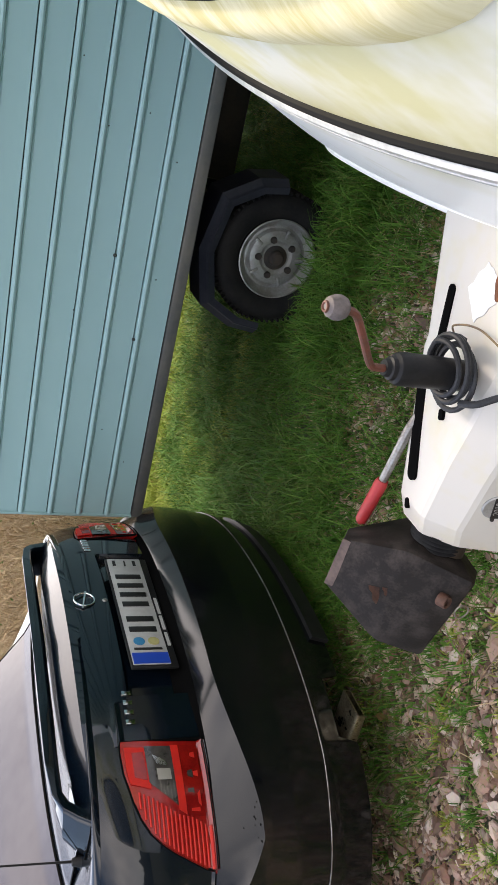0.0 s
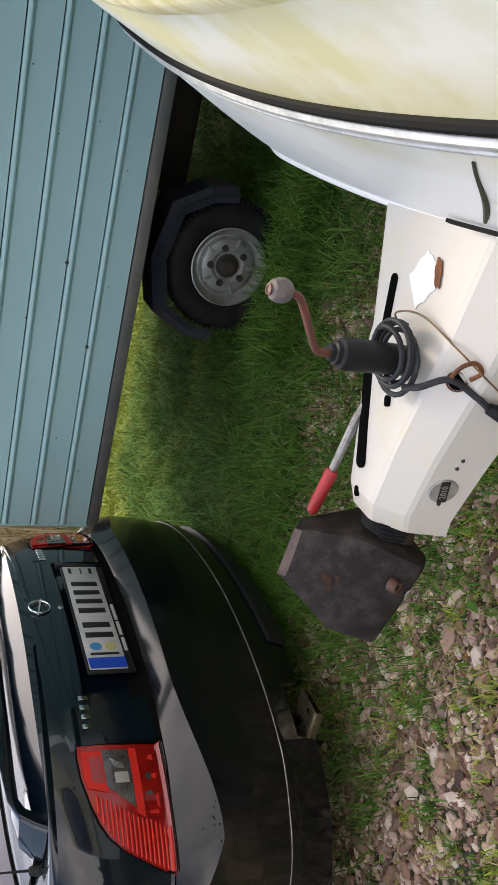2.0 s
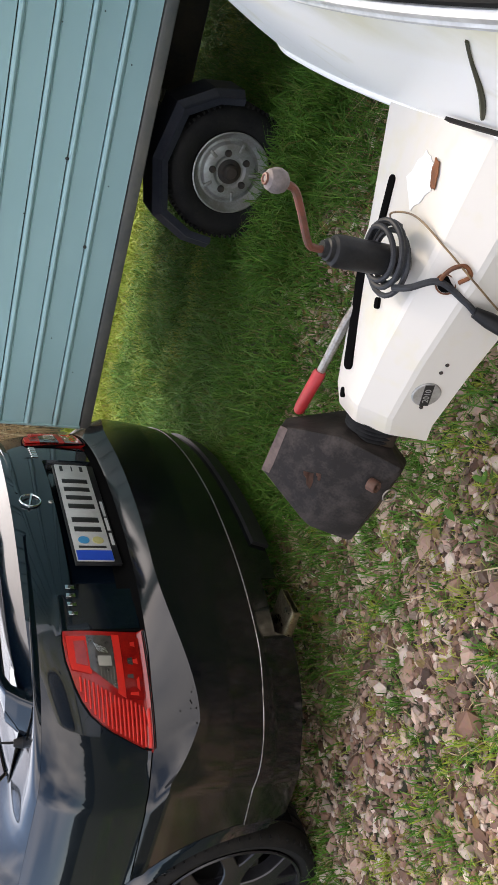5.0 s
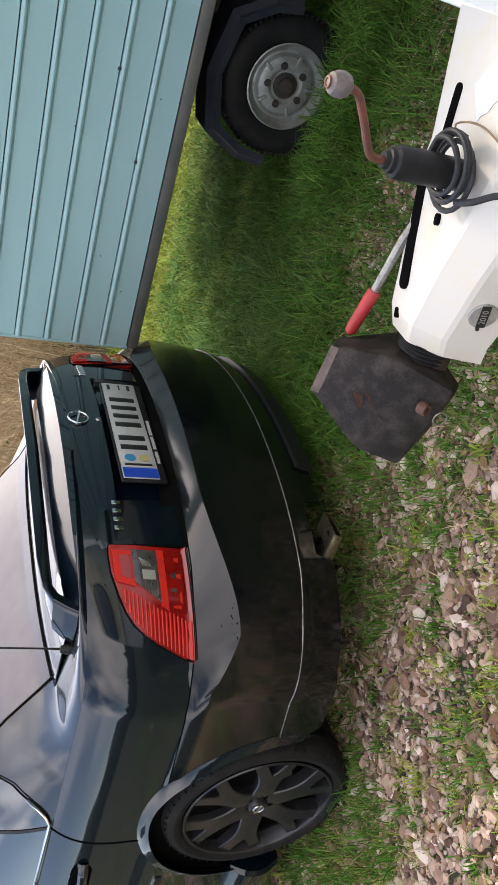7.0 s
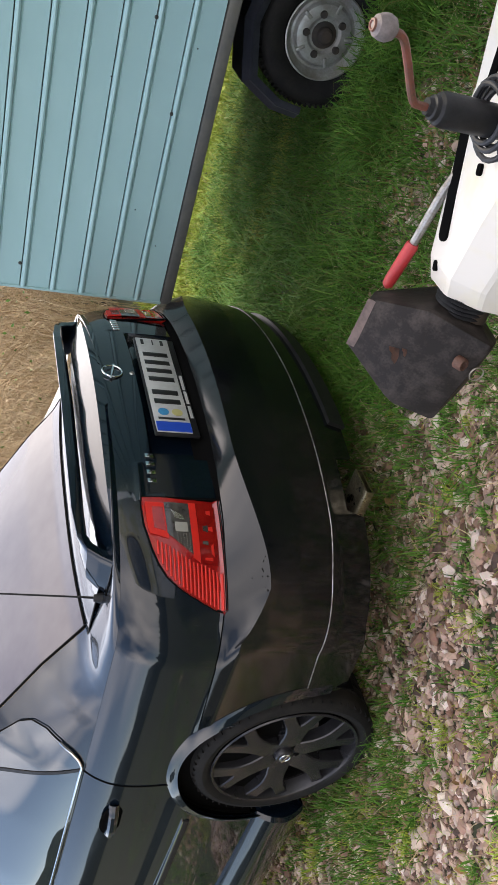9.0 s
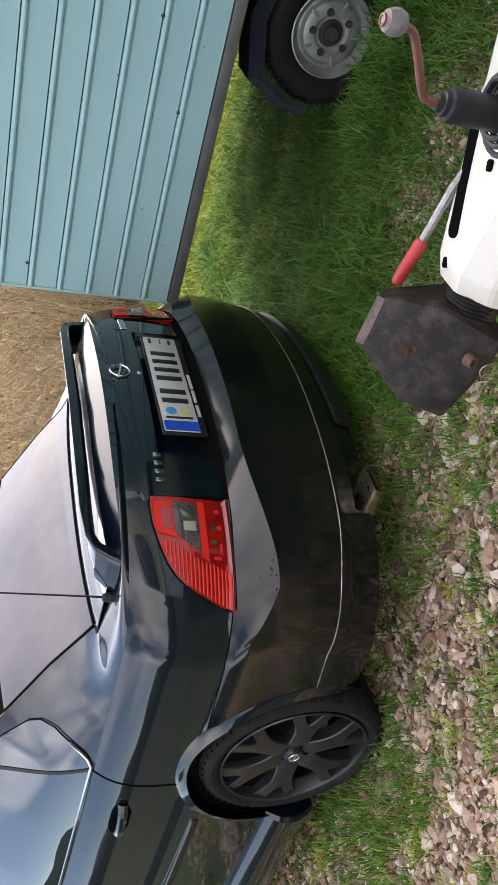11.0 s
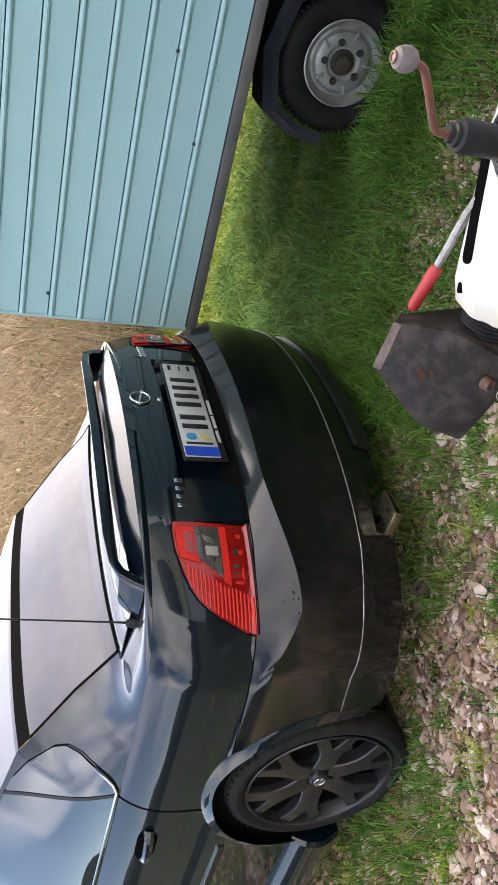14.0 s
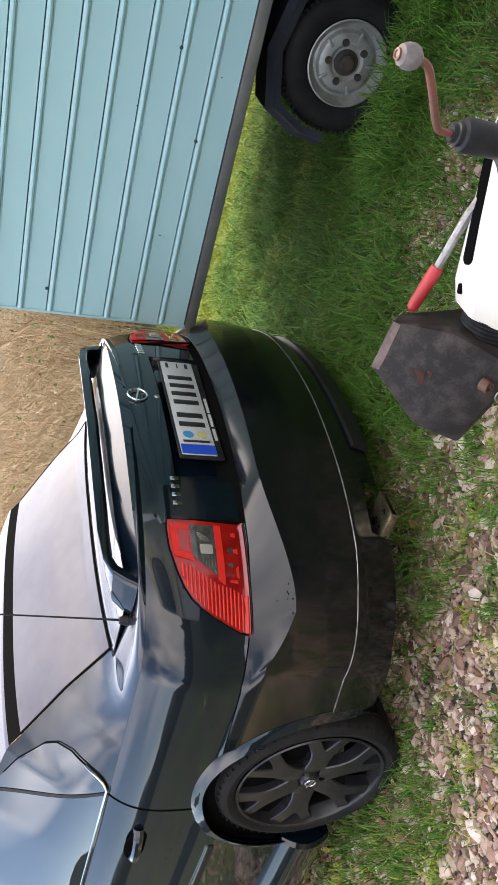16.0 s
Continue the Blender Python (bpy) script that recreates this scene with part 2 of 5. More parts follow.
WEED = palette("weed_leaf", [(0.06, 0.15, 0.02), (0.10, 0.20, 0.03), (0.05, 0.11, 0.02)], 0.5)
FAR = material("far_wood", (0.010, 0.015, 0.013), 1.0, second=(0.024, 0.032, 0.024), scale=0.9)


# ---- mesh helpers ----
def part(name, bm, mat, parent=None, label="", smooth=True, at=None):
    """Links a bmesh as one mesh object, under parent where one is given."""
    me = bpy.data.meshes.new(name)
    bmesh.ops.recalc_face_normals(bm, faces=bm.faces)
    if smooth:
        for f in bm.faces:
            f.smooth = True
    bm.to_mesh(me)
    bm.free()
    if smooth:
        me.set_sharp_from_angle(angle=radians(26))
    me.materials.append(mat)
    ob = new(name, me)
    if parent:
        ob.parent = parent
    if at is not None:
        ob.matrix_basis = at
    if label:
        ob["label"] = label
    return ob


def thing(name, label, category, at=None, group="", kind=""):
    ob = new(name)
    ob.empty_display_size = 0.2
    if at is not None:
        ob.matrix_world = at
    return tagged(ob, label, category, group, kind)


def grid(fn, nu, nv, thick=0.0, bm=None, close_u=False):
    """Surface fn(u, v), u and v from 0 to 1."""
    bm = bm or bmesh.new()
    vs = [[bm.verts.new(fn(i / nu, j / nv)) for j in range(nv + 1)] for i in range(nu if close_u else nu + 1)]
    fs = []
    for i in range(nu):
        k = (i + 1) % len(vs)
        for j in range(nv):
            fs.append(bm.faces.new((vs[i][j], vs[k][j], vs[k][j + 1], vs[i][j + 1])))
    if thick:
        bmesh.ops.recalc_face_normals(bm, faces=fs)
        bmesh.ops.solidify(bm, geom=fs, thickness=thick)
    return bm


def box(x0, x1, y0, y1, z0, z1, bevel=0.0, bm=None, seg=2):
    bm = bm or bmesh.new()
    r = bmesh.ops.create_cube(bm, size=1.0, matrix=Matrix.LocRotScale(((x0 + x1) / 2, (y0 + y1) / 2, (z0 + z1) / 2), None, (x1 - x0, y1 - y0, z1 - z0)))
    if bevel:
        es = list({e for v in r["verts"] for e in v.link_edges})
        bmesh.ops.bevel(bm, geom=es, offset=bevel, segments=seg, profile=0.5, affect="EDGES")
    return bm


def tube(pts, r, n=10, bm=None, closed=False, caps=True):
    """Round tube along points; r one radius, or one for each point."""
    bm = bm or bmesh.new()
    pts = [Vector(p) for p in pts]
    rs = [float(v) for v in r] if isinstance(r, (list, tuple)) else [float(r)] * len(pts)
    rings, side = [], None
    for i, p in enumerate(pts):
        a = pts[i - 1] if i or closed else p
        b = pts[(i + 1) % len(pts)] if i < len(pts) - 1 or closed else p
        d = (b - a).normalized()
        if side is None:
            side = d.orthogonal().normalized()
        side = (side - d * side.dot(d)).normalized()
        up = d.cross(side)
        rings.append([bm.verts.new(p + rs[i] * (math.cos(k * 2 * math.pi / n) * side + math.sin(k * 2 * math.pi / n) * up)) for k in range(n)])
    for i in range(len(rings) - (0 if closed else 1)):
        a, b = rings[i], rings[(i + 1) % len(rings)]
        for k in range(n):
            bm.faces.new((a[k], a[(k + 1) % n], b[(k + 1) % n], b[k]))
    if caps and not closed:
        bm.faces.new(rings[0][::-1])
        bm.faces.new(rings[-1])
    return bm


def curve_points(ctrl, n=8):
    """Smooth line through control points."""
    c = [Vector(p) for p in ctrl]
    c = [2 * c[0] - c[1]] + c + [2 * c[-1] - c[-2]]
    out = []
    for i in range(1, len(c) - 2):
        for k in range(n):
            t = k / n
            out.append(0.5 * (2 * c[i] + (c[i + 1] - c[i - 1]) * t + (2 * c[i - 1] - 5 * c[i] + 4 * c[i + 1] - c[i + 2]) * t * t + (3 * c[i] - c[i - 1] - 3 * c[i + 1] + c[i + 2]) * t ** 3))
    return out + [c[-2]]


def lathe(profile, n=48, bm=None, m=None):
    """Profile of (radius, along) turned round the local y axis."""
    bm = bm or bmesh.new()
    m = m or Matrix.Identity(4)
    rings = []
    for r, y in profile:
        rings.append([bm.verts.new(m @ Vector((r * math.cos(k * 2 * math.pi / n), y, r * math.sin(k * 2 * math.pi / n)))) for k in range(n)] if r > 1e-5 else [bm.verts.new(m @ Vector((0, y, 0)))])
    for a, b in zip(rings, rings[1:]):
        for k in range(n):
            q = [a[k % len(a)], a[(k + 1) % len(a)], b[(k + 1) % len(b)], b[k % len(b)]]
            q = list(dict.fromkeys(q))
            if len(q) > 2:
                bm.faces.new(q)
    return bm


def lerp(x, xs, ys):
    return float(np.interp(x, xs, ys))


# ---- the place: ground and distance ----
def ground_height(x, y):
    bank = max(0.0, min(1.0, (y - 3.2 - 0.12 * x) / 3.0))
    return 0.012 * noise.noise((x * 1.7, y * 1.7, 0)) + 0.75 * bank * bank * (3 - 2 * bank) * (1 + 0.3 * noise.noise((x * 0.5, y * 0.5, 3)))


bm = bmesh.new()
xs = list(np.concatenate([np.linspace(-400, -9, 9)[:-1], np.linspace(-9, 6, 120), np.linspace(6, 400, 9)[1:]]))
ys = list(np.concatenate([np.linspace(-400, -5, 9)[:-1], np.linspace(-5, 10, 120), np.linspace(10, 400, 9)[1:]]))
gv = [[bm.verts.new((x, y, ground_height(x, y))) for y in ys] for x in xs]
for i in range(len(xs) - 1):
    for j in range(len(ys) - 1):
        bm.faces.new((gv[i][j], gv[i + 1][j], gv[i + 1][j + 1], gv[i][j + 1]))
tagged(part("ground", bm, SOIL), "damp brown soil under gravel and grass", "ground", kind="structure")

# far belt of trees all round, plain distance
bm = bmesh.new()
ring = 360
rows_ = []
for k in range(ring):
    a = 2 * math.pi * k / ring
    h = 4.6 + 1.6 * noise.noise((math.cos(a) * 5, math.sin(a) * 5, 1)) + 1.5 * noise.noise((math.cos(a) * 17, math.sin(a) * 17, 2)) + 0.9 * noise.noise((math.cos(a) * 60, math.sin(a) * 60, 4))
    rows_.append([bm.verts.new((32 * math.cos(a), 32 * math.sin(a), z)) for z in (-0.5, h * 0.5, h)])
for k in range(ring):
    for j in range(2):
        bm.faces.new((rows_[k][j], rows_[(k + 1) % ring][j], rows_[(k + 1) % ring][j + 1], rows_[k][j + 1]))
tagged(part("backdrop", bm, FAR), "far dark belt of trees round the yard", "backdrop", kind="structure")


# ---- box trailer with teal boards ----
FACE_Y, LEFT_X, BOARD, FLOOR_Z = 0.934, -0.083, 0.1072, 0.634
trailer = thing("box_trailer", "teal painted box trailer of ribbed boards on small wheels", "trailer", pose(0, 0, 0))
RIGHT_X, REAR_Y, ROWS_UP = 3.3, 2.75, 17


def board_mesh(x0, x1):
    """One board: flat field with a rounded bead along its upper edge."""
    prof = [(0.016, 0.0), (0.0, 0.003), (0.0, 0.080), (0.004, 0.083), (0.004, 0.0855), (-0.0075, 0.089), (-0.0105, 0.095), (-0.0085, 0.1015), (-0.002, 0.1055), (0.016, 0.1055)]
    bm = bmesh.new()
    a = [bm.verts.new((x0, y, z)) for y, z in prof]
    b = [bm.verts.new((x1, y, z)) for y, z in prof]
    for i in range(len(prof)):
        k = (i + 1) % len(prof)
        bm.faces.new((a[i], b[i], b[k], a[k]))
    bm.faces.new(a[::-1])
    bm.faces.new(b)
    return bm


first = part("board", board_mesh(LEFT_X, RIGHT_X), TEAL, trailer, at=pose(0, FACE_Y, FLOOR_Z))
for i in range(1, ROWS_UP):
    o = new("board", first.data)
    o.parent, o.matrix_basis = trailer, pose(0, FACE_Y, FLOOR_Z + i * BOARD)
TOP_Z = FLOOR_Z + ROWS_UP * BOARD
part("inner_wall", box(LEFT_X + 0.02, RIGHT_X, FACE_Y + 0.016, FACE_Y + 0.04, FLOOR_Z, TOP_Z), CHASSIS, trailer)
part("end_wall", box(LEFT_X + 0.002, LEFT_X + 0.03, FACE_Y + 0.018, REAR_Y, FLOOR_Z, TOP_Z, 0.003), TEAL, trailer)
part("corner_trim", box(LEFT_X - 0.010, LEFT_X, FACE_Y - 0.006, FACE_Y + 0.03, FLOOR_Z - 0.002, TOP_Z, 0.002), TEAL, trailer, "thin teal edge strip")
part("roof", box(LEFT_X - 0.05, RIGHT_X + 0.05, FACE_Y - 0.05, REAR_Y + 0.05, TOP_Z, TOP_Z + 0.07, 0.015), TEAL, trailer)
part("sill", box(LEFT_X - 0.008, RIGHT_X, FACE_Y - 0.004, FACE_Y + 0.05, FLOOR_Z - 0.043, FLOOR_Z - 0.002, 0.004), SILL, trailer, "weathered grey steel edge under the boards")
part("floor_panel", box(LEFT_X + 0.02, RIGHT_X, FACE_Y + 0.05, REAR_Y, FLOOR_Z - 0.02, FLOOR_Z + 0.01), CHASSIS, trailer)
part("far_end_wall", box(RIGHT_X, RIGHT_X + 0.03, FACE_Y, REAR_Y, FLOOR_Z, TOP_Z), TEAL, trailer)
part("rear_wall", box(LEFT_X + 0.03, RIGHT_X, REAR_Y - 0.03, REAR_Y, FLOOR_Z, TOP_Z), TEAL, trailer)
for y in (1.35, 2.3):
    part("chassis_beam", box(LEFT_X + 0.2, RIGHT_X, y, y + 0.06, 0.50, FLOOR_Z - 0.02, 0.006), CHASSIS, trailer)
# plain dark boxes added to darken the view beneath the floor
for y0 in (1.55, 2.05):
    part("underside_shade_box", box(1.12, RIGHT_X, y0, y0 + 0.30, 0.30, 0.50, 0.02), CHASSIS, trailer)
part("axle", tube([(0.955, 1.1, 0.25), (0.955, 2.6, 0.25)], 0.03), CHASSIS, trailer)
part("hanger", box(0.90, 1.01, 1.34, 1.42, 0.24, 0.52, 0.006), CHASSIS, trailer)
# screws and knots on the boards
for x, z in ((0.925, 0.851), (0.64, 0.742), (0.30, 1.06), (0.45, 0.95), (0.62, 1.06), (0.35, 1.165), (0.77, 1.165), (0.01, 1.178), (0.72, 0.96), (0.55, 0.85), (1.25, 0.70), (1.38, 0.81), (1.32, 0.93), (1.5, 1.03), (0.15, 0.70), (0.28, 0.80), (0.10, 1.27), (1.12, 1.17), (0.86, 0.70)):
    r = 0.0025 if (x, z) not in ((0.925, 0.851), (0.64, 0.742), (0.01, 1.178)) else 0.0065
    bmz = bmesh.new()
    bmesh.ops.create_uvsphere(bmz, u_segments=8, v_segments=5, radius=r)
    part("screw", bmz, TEALDIRT, trailer, at=pose(x, FACE_Y - (0.001 if r < 0.004 else 0.004), z))


def trailer_wheel(at):
    w = new("wheel")
    w.parent, w.matrix_basis = trailer, at
    r = 0.240
    tyre = [(0.138, 0.02), (0.150, 0.0), (0.172, -0.012), (0.200, -0.014), (0.221, -0.006), (0.231, 0.004), (0.2335, 0.010)]
    for k in range(5):
        y = 0.018 + k * 0.022
        tyre += [(r, y), (r, y + 0.014), (r - 0.006, y + 0.016), (r - 0.006, y + 0.020)]
    tyre += [(r, 0.13), (0.230, 0.142), (0.205, 0.155), (0.150, 0.145), (0.138, 0.13)]
    part("tyre", lathe(tyre, 64), RUBBER, w, "black tyre with a fine tread")
    lugs = bmesh.new()
    for k in range(72):
        a = 2 * math.pi * k / 72
        box(-0.0035, 0.0035, -0.003, 0.016, -0.006, 0.006, bm=lugs)
        lugs.verts.ensure_lookup_table()
        bmesh.ops.transform(lugs, matrix=pose(0, 0, 0, 0, math.degrees(a), 0) @ pose(0, 0, r - 0.004), verts=lugs.verts[-8:])
    tagged(part("tread", lugs, RUBBER, w, smooth=False), kind="stuff")
    rim = [(0.146, -0.004), (0.141, -0.006), (0.137, 0.002), (0.128, 0.022), (0.116, 0.032), (0.108, 0.030), (0.098, 0.018), (0.085, 0.013), (0.062, 0.014), (0.052, 0.020), (0.040, 0.020), (0.040, 0.05)]
    part("rim", lathe(rim, 64), SILVER, w, "dull silver pressed steel rim")
    part("hub_cap", lathe([(0.0, -0.012), (0.020, -0.010), (0.027, -0.002), (0.030, 0.012), (0.044, 0.017), (0.046, 0.03)], 32), CHASSIS, w, "dark greasy hub")
    for k in range(5):
        a = radians(72 * k + 20)
        p = Vector((0.068 * math.cos(a), 0.0, 0.068 * math.sin(a)))
        part("wheel_bolt", lathe([(0.0, 0.003), (0.011, 0.004), (0.013, 0.010), (0.013, 0.02)], 12), CHASSIS, w, at=Matrix.Translation(p))
        q = radians(72 * k + 56)
        bmz = box(-0.006, 0.006, -0.004, 0.004, -0.017, 0.017, 0.003)
        part("rib", bmz, SILVER, w, at=pose(0.092 * math.cos(q), 0.014, 0.092 * math.sin(q), 0, 90 - math.degrees(q), 0))
    return w


trailer_wheel(pose(0.965, 1.04, 0.245))
trailer_wheel(pose(0.965, 2.62, 0.245, 0, 0, 180))


def mudguard(at):
    """Angular guard: flat skirt round the wheel, a sloping edge and the tread cover behind it."""
    g = bmesh.new()
    prof = ((6, 0.288), (26, 0.302), (52, 0.325), (90, 0.300), (128, 0.325), (154, 0.302), (174, 0.288))
    rows = []
    for k, y in ((0.83, 0.006), (0.91, 0.0), (0.93, 0.010), (1.0, 0.030), (1.0, 0.19)):
        rows.append([g.verts.new((r * k * math.cos(radians(a)), y, r * k * math.sin(radians(a)))) for a, r in prof])
    for a, b in zip(rows, rows[1:]):
        for i in range(len(prof) - 1):
            g.faces.new((a[i], a[i + 1], b[i + 1], b[i]))
    bmesh.ops.solidify(g, geom=g.faces[:], thickness=0.006)
    return part("mudguard", g, GUARD, trailer, "angular blue-black plastic mudguard", smooth=False, at=at)


mudguard(pose(0.965, 1.0, 0.245))
mudguard(pose(0.965, 2.66, 0.245, 0, 0, 180))

# ---- caravan ----
CAR_Y, HALF = -0.60, 1.02
caravan = thing("caravan", "white caravan front streaked with green-yellow algae", "caravan", pose(0, 0, 0))
CZ = [0.470, 0.505, 0.530, 0.600, 0.75, 0.925, 0.950, 1.05, 1.20, 1.60, 2.00, 2.20, 2.32]
CX = [1.500, 1.450, 1.452, 1.472, 1.520, 1.572, 1.588, 1.628, 1.690, 1.84, 2.02, 2.18, 2.45]


def front(s, z, out=0.0):
    """Front shell: s from -1 to 1 across the width; past the flat middle it rounds into the sides."""
    x0 = lerp(z, CZ, CX)
    a = abs(s)
    y = CAR_Y + math.copysign(1, s) * HALF * (math.sin(min(a, 0.92) / 0.92 * math.pi / 2 * 0.86) / math.sin(math.pi / 2 * 0.86))
    d = y - lerp(z, [0.5, 0.6, 0.95], [-0.10, -0.25, -0.72])
    x = x0 + lerp(z, [0.5, 0.95], [0.065, 0.085]) * d * d
    edge = max(0.0, (abs(y - CAR_Y) - HALF + 0.28) / 0.28)
    x += 0.30 * (1 - math.sqrt(max(0.0, 1 - edge * edge)))
    if a > 0.92:
        x += (a - 0.92) / 0.08 * 2.6
    return Vector((x - out, y, z))


def shell(z0, z1, nz, out=0.0, thick=0.0, s0=-1, s1=1, ns=70):
    def fn(u, v):
        return front(s0 + (s1 - s0) * u, z0 + (z1 - z0) * v, out)
    return grid(fn, ns, nz, thick)


part("upper_shell", shell(0.958, 2.32, 40), GRP, caravan, "cream shell with green-yellow algae stains")
part("lower_shell", shell(0.505, 0.930, 18), GRPLOW, caravan, "clean white lower front panel")
part("roof_panel", grid(lambda u, v: front(-1 + 2 * u, 2.32) + Vector((2.4 * v, 0, 0.04 * math.sin(math.pi * v))), 40, 4), GRP, caravan)
part("back_wall", box(4.1, 4.14, CAR_Y - HALF, CAR_Y + HALF, 0.45, 2.34), GRP, caravan)
part("underside", grid(lambda u, v: front(-1 + 2 * u, 0.505) + Vector((1.6 * v, 0, -0.06 * min(1, v * 20))), 60, 12), VOID, caravan)


def belt(z, r, out, mat, name, label=""):
    pts = [front(-0.985 + 1.97 * i / 90, z, out) for i in range(91)]
    return part(name, tube(pts, r, 8), mat, caravan, label)


belt(0.953, 0.0072, 0.003, STRIPBLACK, "rubber_strip", "black rubber moulding")
belt(0.937, 0.0090, 0.002, ALU, "rail", "bright aluminium rail")
belt(0.925, 0.0045, 0.003, ALU, "rail_lip", "bright aluminium lip")
belt(0.520, 0.010, 0.001, GRPLOW, "lower_lip")


def arch(r0, r1, out, thick):
    """Flat rounded band on the front, round the window."""
    def fn(u, v):
        a = 2 * math.pi * u
        k = r0 + (r1 - r0) * v
        c, s_ = math.cos(a), math.sin(a)
        yy = math.copysign(abs(c) ** 0.55, c) * (0.60 + k)
        zz = 1.52 + math.copysign(abs(s_) ** 0.75, s_) * (0.33 + k)
        p = front((yy - 0.33) / 1.06 * 0.80, zz, out + 0.01 * math.sin(math.pi * v))
        return p
    return grid(fn, 72, 4, thick, close_u=True)


part("window_rubber", arch(-0.004, 0.020, 0.008, 0.010), STRIPBLACK, caravan, "black rubber round the front window")
part("window_surround", arch(0.021, 0.085, 0.006, 0.008), MOSS, caravan, "mossy yellow window surround")
part("front_window", grid(lambda u, v: front((0.62 * (2 * u - 1) - 0.33) / 1.06 * 0.80, 1.20 + 0.64 * v, 0.004), 20, 10, 0.004), CARGLASS, caravan, "dark front window")
# dark scratch with algae in the lower panel, and a small dark catch under it
def s_of(y):
    return 0.92 * math.asin(max(-1, min(1, (y - CAR_Y) / HALF * math.sin(math.pi / 2 * 0.86)))) / (math.pi / 2 * 0.86)


pts = [front(s_of(-0.83 - 0.32 * t - 0.006 * math.sin(5 * t)), 0.61 + 0.27 * t, 0.001) for t in np.linspace(0, 1, 14)]
part("scratch", tube(pts, [0.0020 + 0.0040 * math.sin(math.pi * min(1, t + 0.12)) * (1 - t) for t in np.linspace(0, 1, 14)], 6), material("dark_algae_crack", (0.04, 0.04, 0.018), 0.8), caravan, "dark algae-filled crack")
part("catch", grid(lambda u, v: front(s_of(-0.68 - 0.16 * u), 0.560 + 0.012 * v, 0.004), 8, 2, 0.006), STRIPBLACK, caravan, "small black catch")

# ---- drawbar with its cover ----
SX = [0.872, 1.05, 1.21, 1.23, 1.50]
TOPF = [-0.521, -0.489, -0.458, -0.462, -0.400]
TOPN = [-0.605, -0.648, -0.696, -0.704, -0.768]
TOPZ = [0.490, 0.505, 0.514, 0.515, 0.532]
cover = thing("drawbar_cover", "white plastic drawbar cover, stained yellow and flaking", "drawbar cover", pose(0, 0, 0))


def cover_ring(x):
    f, n_, z = lerp(x, SX, TOPF), lerp(x, SX, TOPN), lerp(x, SX, TOPZ)
    return [Vector(p) for p in ((x, f + 0.055, 0.33), (x, f + 0.045, z - 0.06), (x, f, z - 0.004), (x, f - 0.010, z), (x, n_ + 0.010, z), (x, n_ - 0.001, z - 0.004), (x, n_ - 0.040 - 0.05 * (x - 0.87), z - 0.052), (x, n_ - 0.045 - 0.05 * (x - 0.87), z - 0.062), (x, n_ - 0.058 - 0.06 * (x - 0.87), 0.345))]


bm = bmesh.new()
rings = []
for i in range(31):
    x = 0.872 + (1.50 - 0.872) * i / 30
    ring_ = cover_ring(x)
    if i < 2:
        for p in ring_:
            p.z -= 0.006 * (2 - i)
    rings.append([bm.verts.new(p) for p in ring_])
for a, b in zip(rings, rings[1:]):
    for k in range(len(a) - 1):
        bm.faces.new((a[k], a[k + 1], b[k + 1], b[k]))
bm.faces.new(rings[0][::-1])
part("cover", bm, COVER, cover, smooth=False)
TILTY = math.degrees(math.atan2(0.031, 0.5))


def slot(name, x, y, z, length, width, turn, mat, parent, label="", dz=0.0):
    """Shallow dark slot with round ends."""
    bm = bmesh.new()
    n_ = 14
    top = []
    for k in range(n_):
        a = 2 * math.pi * k / n_
        top.append(bm.verts.new((math.copysign(max(0, length / 2 - width / 2), math.cos(a)) + width / 2 * math.cos(a), width / 2 * math.sin(a), 0.0022)))
    low = [bm.verts.new(v.co - Vector((0, 0, 0.02))) for v in top]
    bm.faces.new(top)
    for k in range(n_):
        bm.faces.new((top[k], low[k], low[(k + 1) % n_], top[(k + 1) % n_]))
    return part(name, bm, mat, parent, label, at=pose(x, y, z + dz, 0, -3, turn))


slot("slot", 1.275, -0.512, 0.5195, 0.135, 0.021, 5, VOID, cover, "dark elongated slot")
slot("slot", 1.065, -0.518, 0.5065, 0.22, 0.030, 17, VOID, cover, "dark slot of the brake lever")
slot("slot", 0.909, -0.552, 0.4935, 0.022, 0.013, 20, VOID, cover, "small dark hole")
slot("slot", 1.121, -0.588, 0.5135, 0.022, 0.013, 15, VOID, cover, "small dark hole")


def ragged(outline, z, jag, n=7):
    """Thin flake lying on the cover, with a ragged edge."""
    bm = bmesh.new()
    vs = []
    for i, p in enumerate(outline):
        q = outline[(i + 1) % len(outline)]
        for k in range(n):
            t = k / n
            j = jag * math.sin(17.3 * (i * n + k)) * (1 if k else 0.3)
            x, y = p[0] + (q[0] - p[0]) * t + j, p[1] + (q[1] - p[1]) * t + j * 0.7
            vs.append(bm.verts.new((x, y, lerp(x, SX, TOPZ) + z)))
    mid = bm.verts.new(sum((v.co for v in vs), Vector()) / len(vs))
    for i in range(len(vs)):
        bm.faces.new((mid, vs[i], vs[(i + 1) % len(vs)]))
    low = [bm.verts.new(v.co - Vector((0, 0, 0.0016))) for v in vs]
    for i in range(len(vs)):
        k = (i + 1) % len(vs)
        bm.faces.new((vs[i], low[i], low[k], vs[k]))
    return bm


part("flaked_patch", ragged([(1.408, -0.592), (1.351, -0.554), (1.303, -0.598), (1.352, -0.642), (1.394, -0.626)], 0.0022, 0.0022), FLAKE, cover, "bare white patch", smooth=False)
part("rust_patch", ragged([(1.404, -0.628), (1.380, -0.630), (1.358, -0.640), (1.356, -0.655), (1.378, -0.652), (1.402, -0.644)], 0.0040, 0.0020, 4), RUST, cover, "orange rust patch")
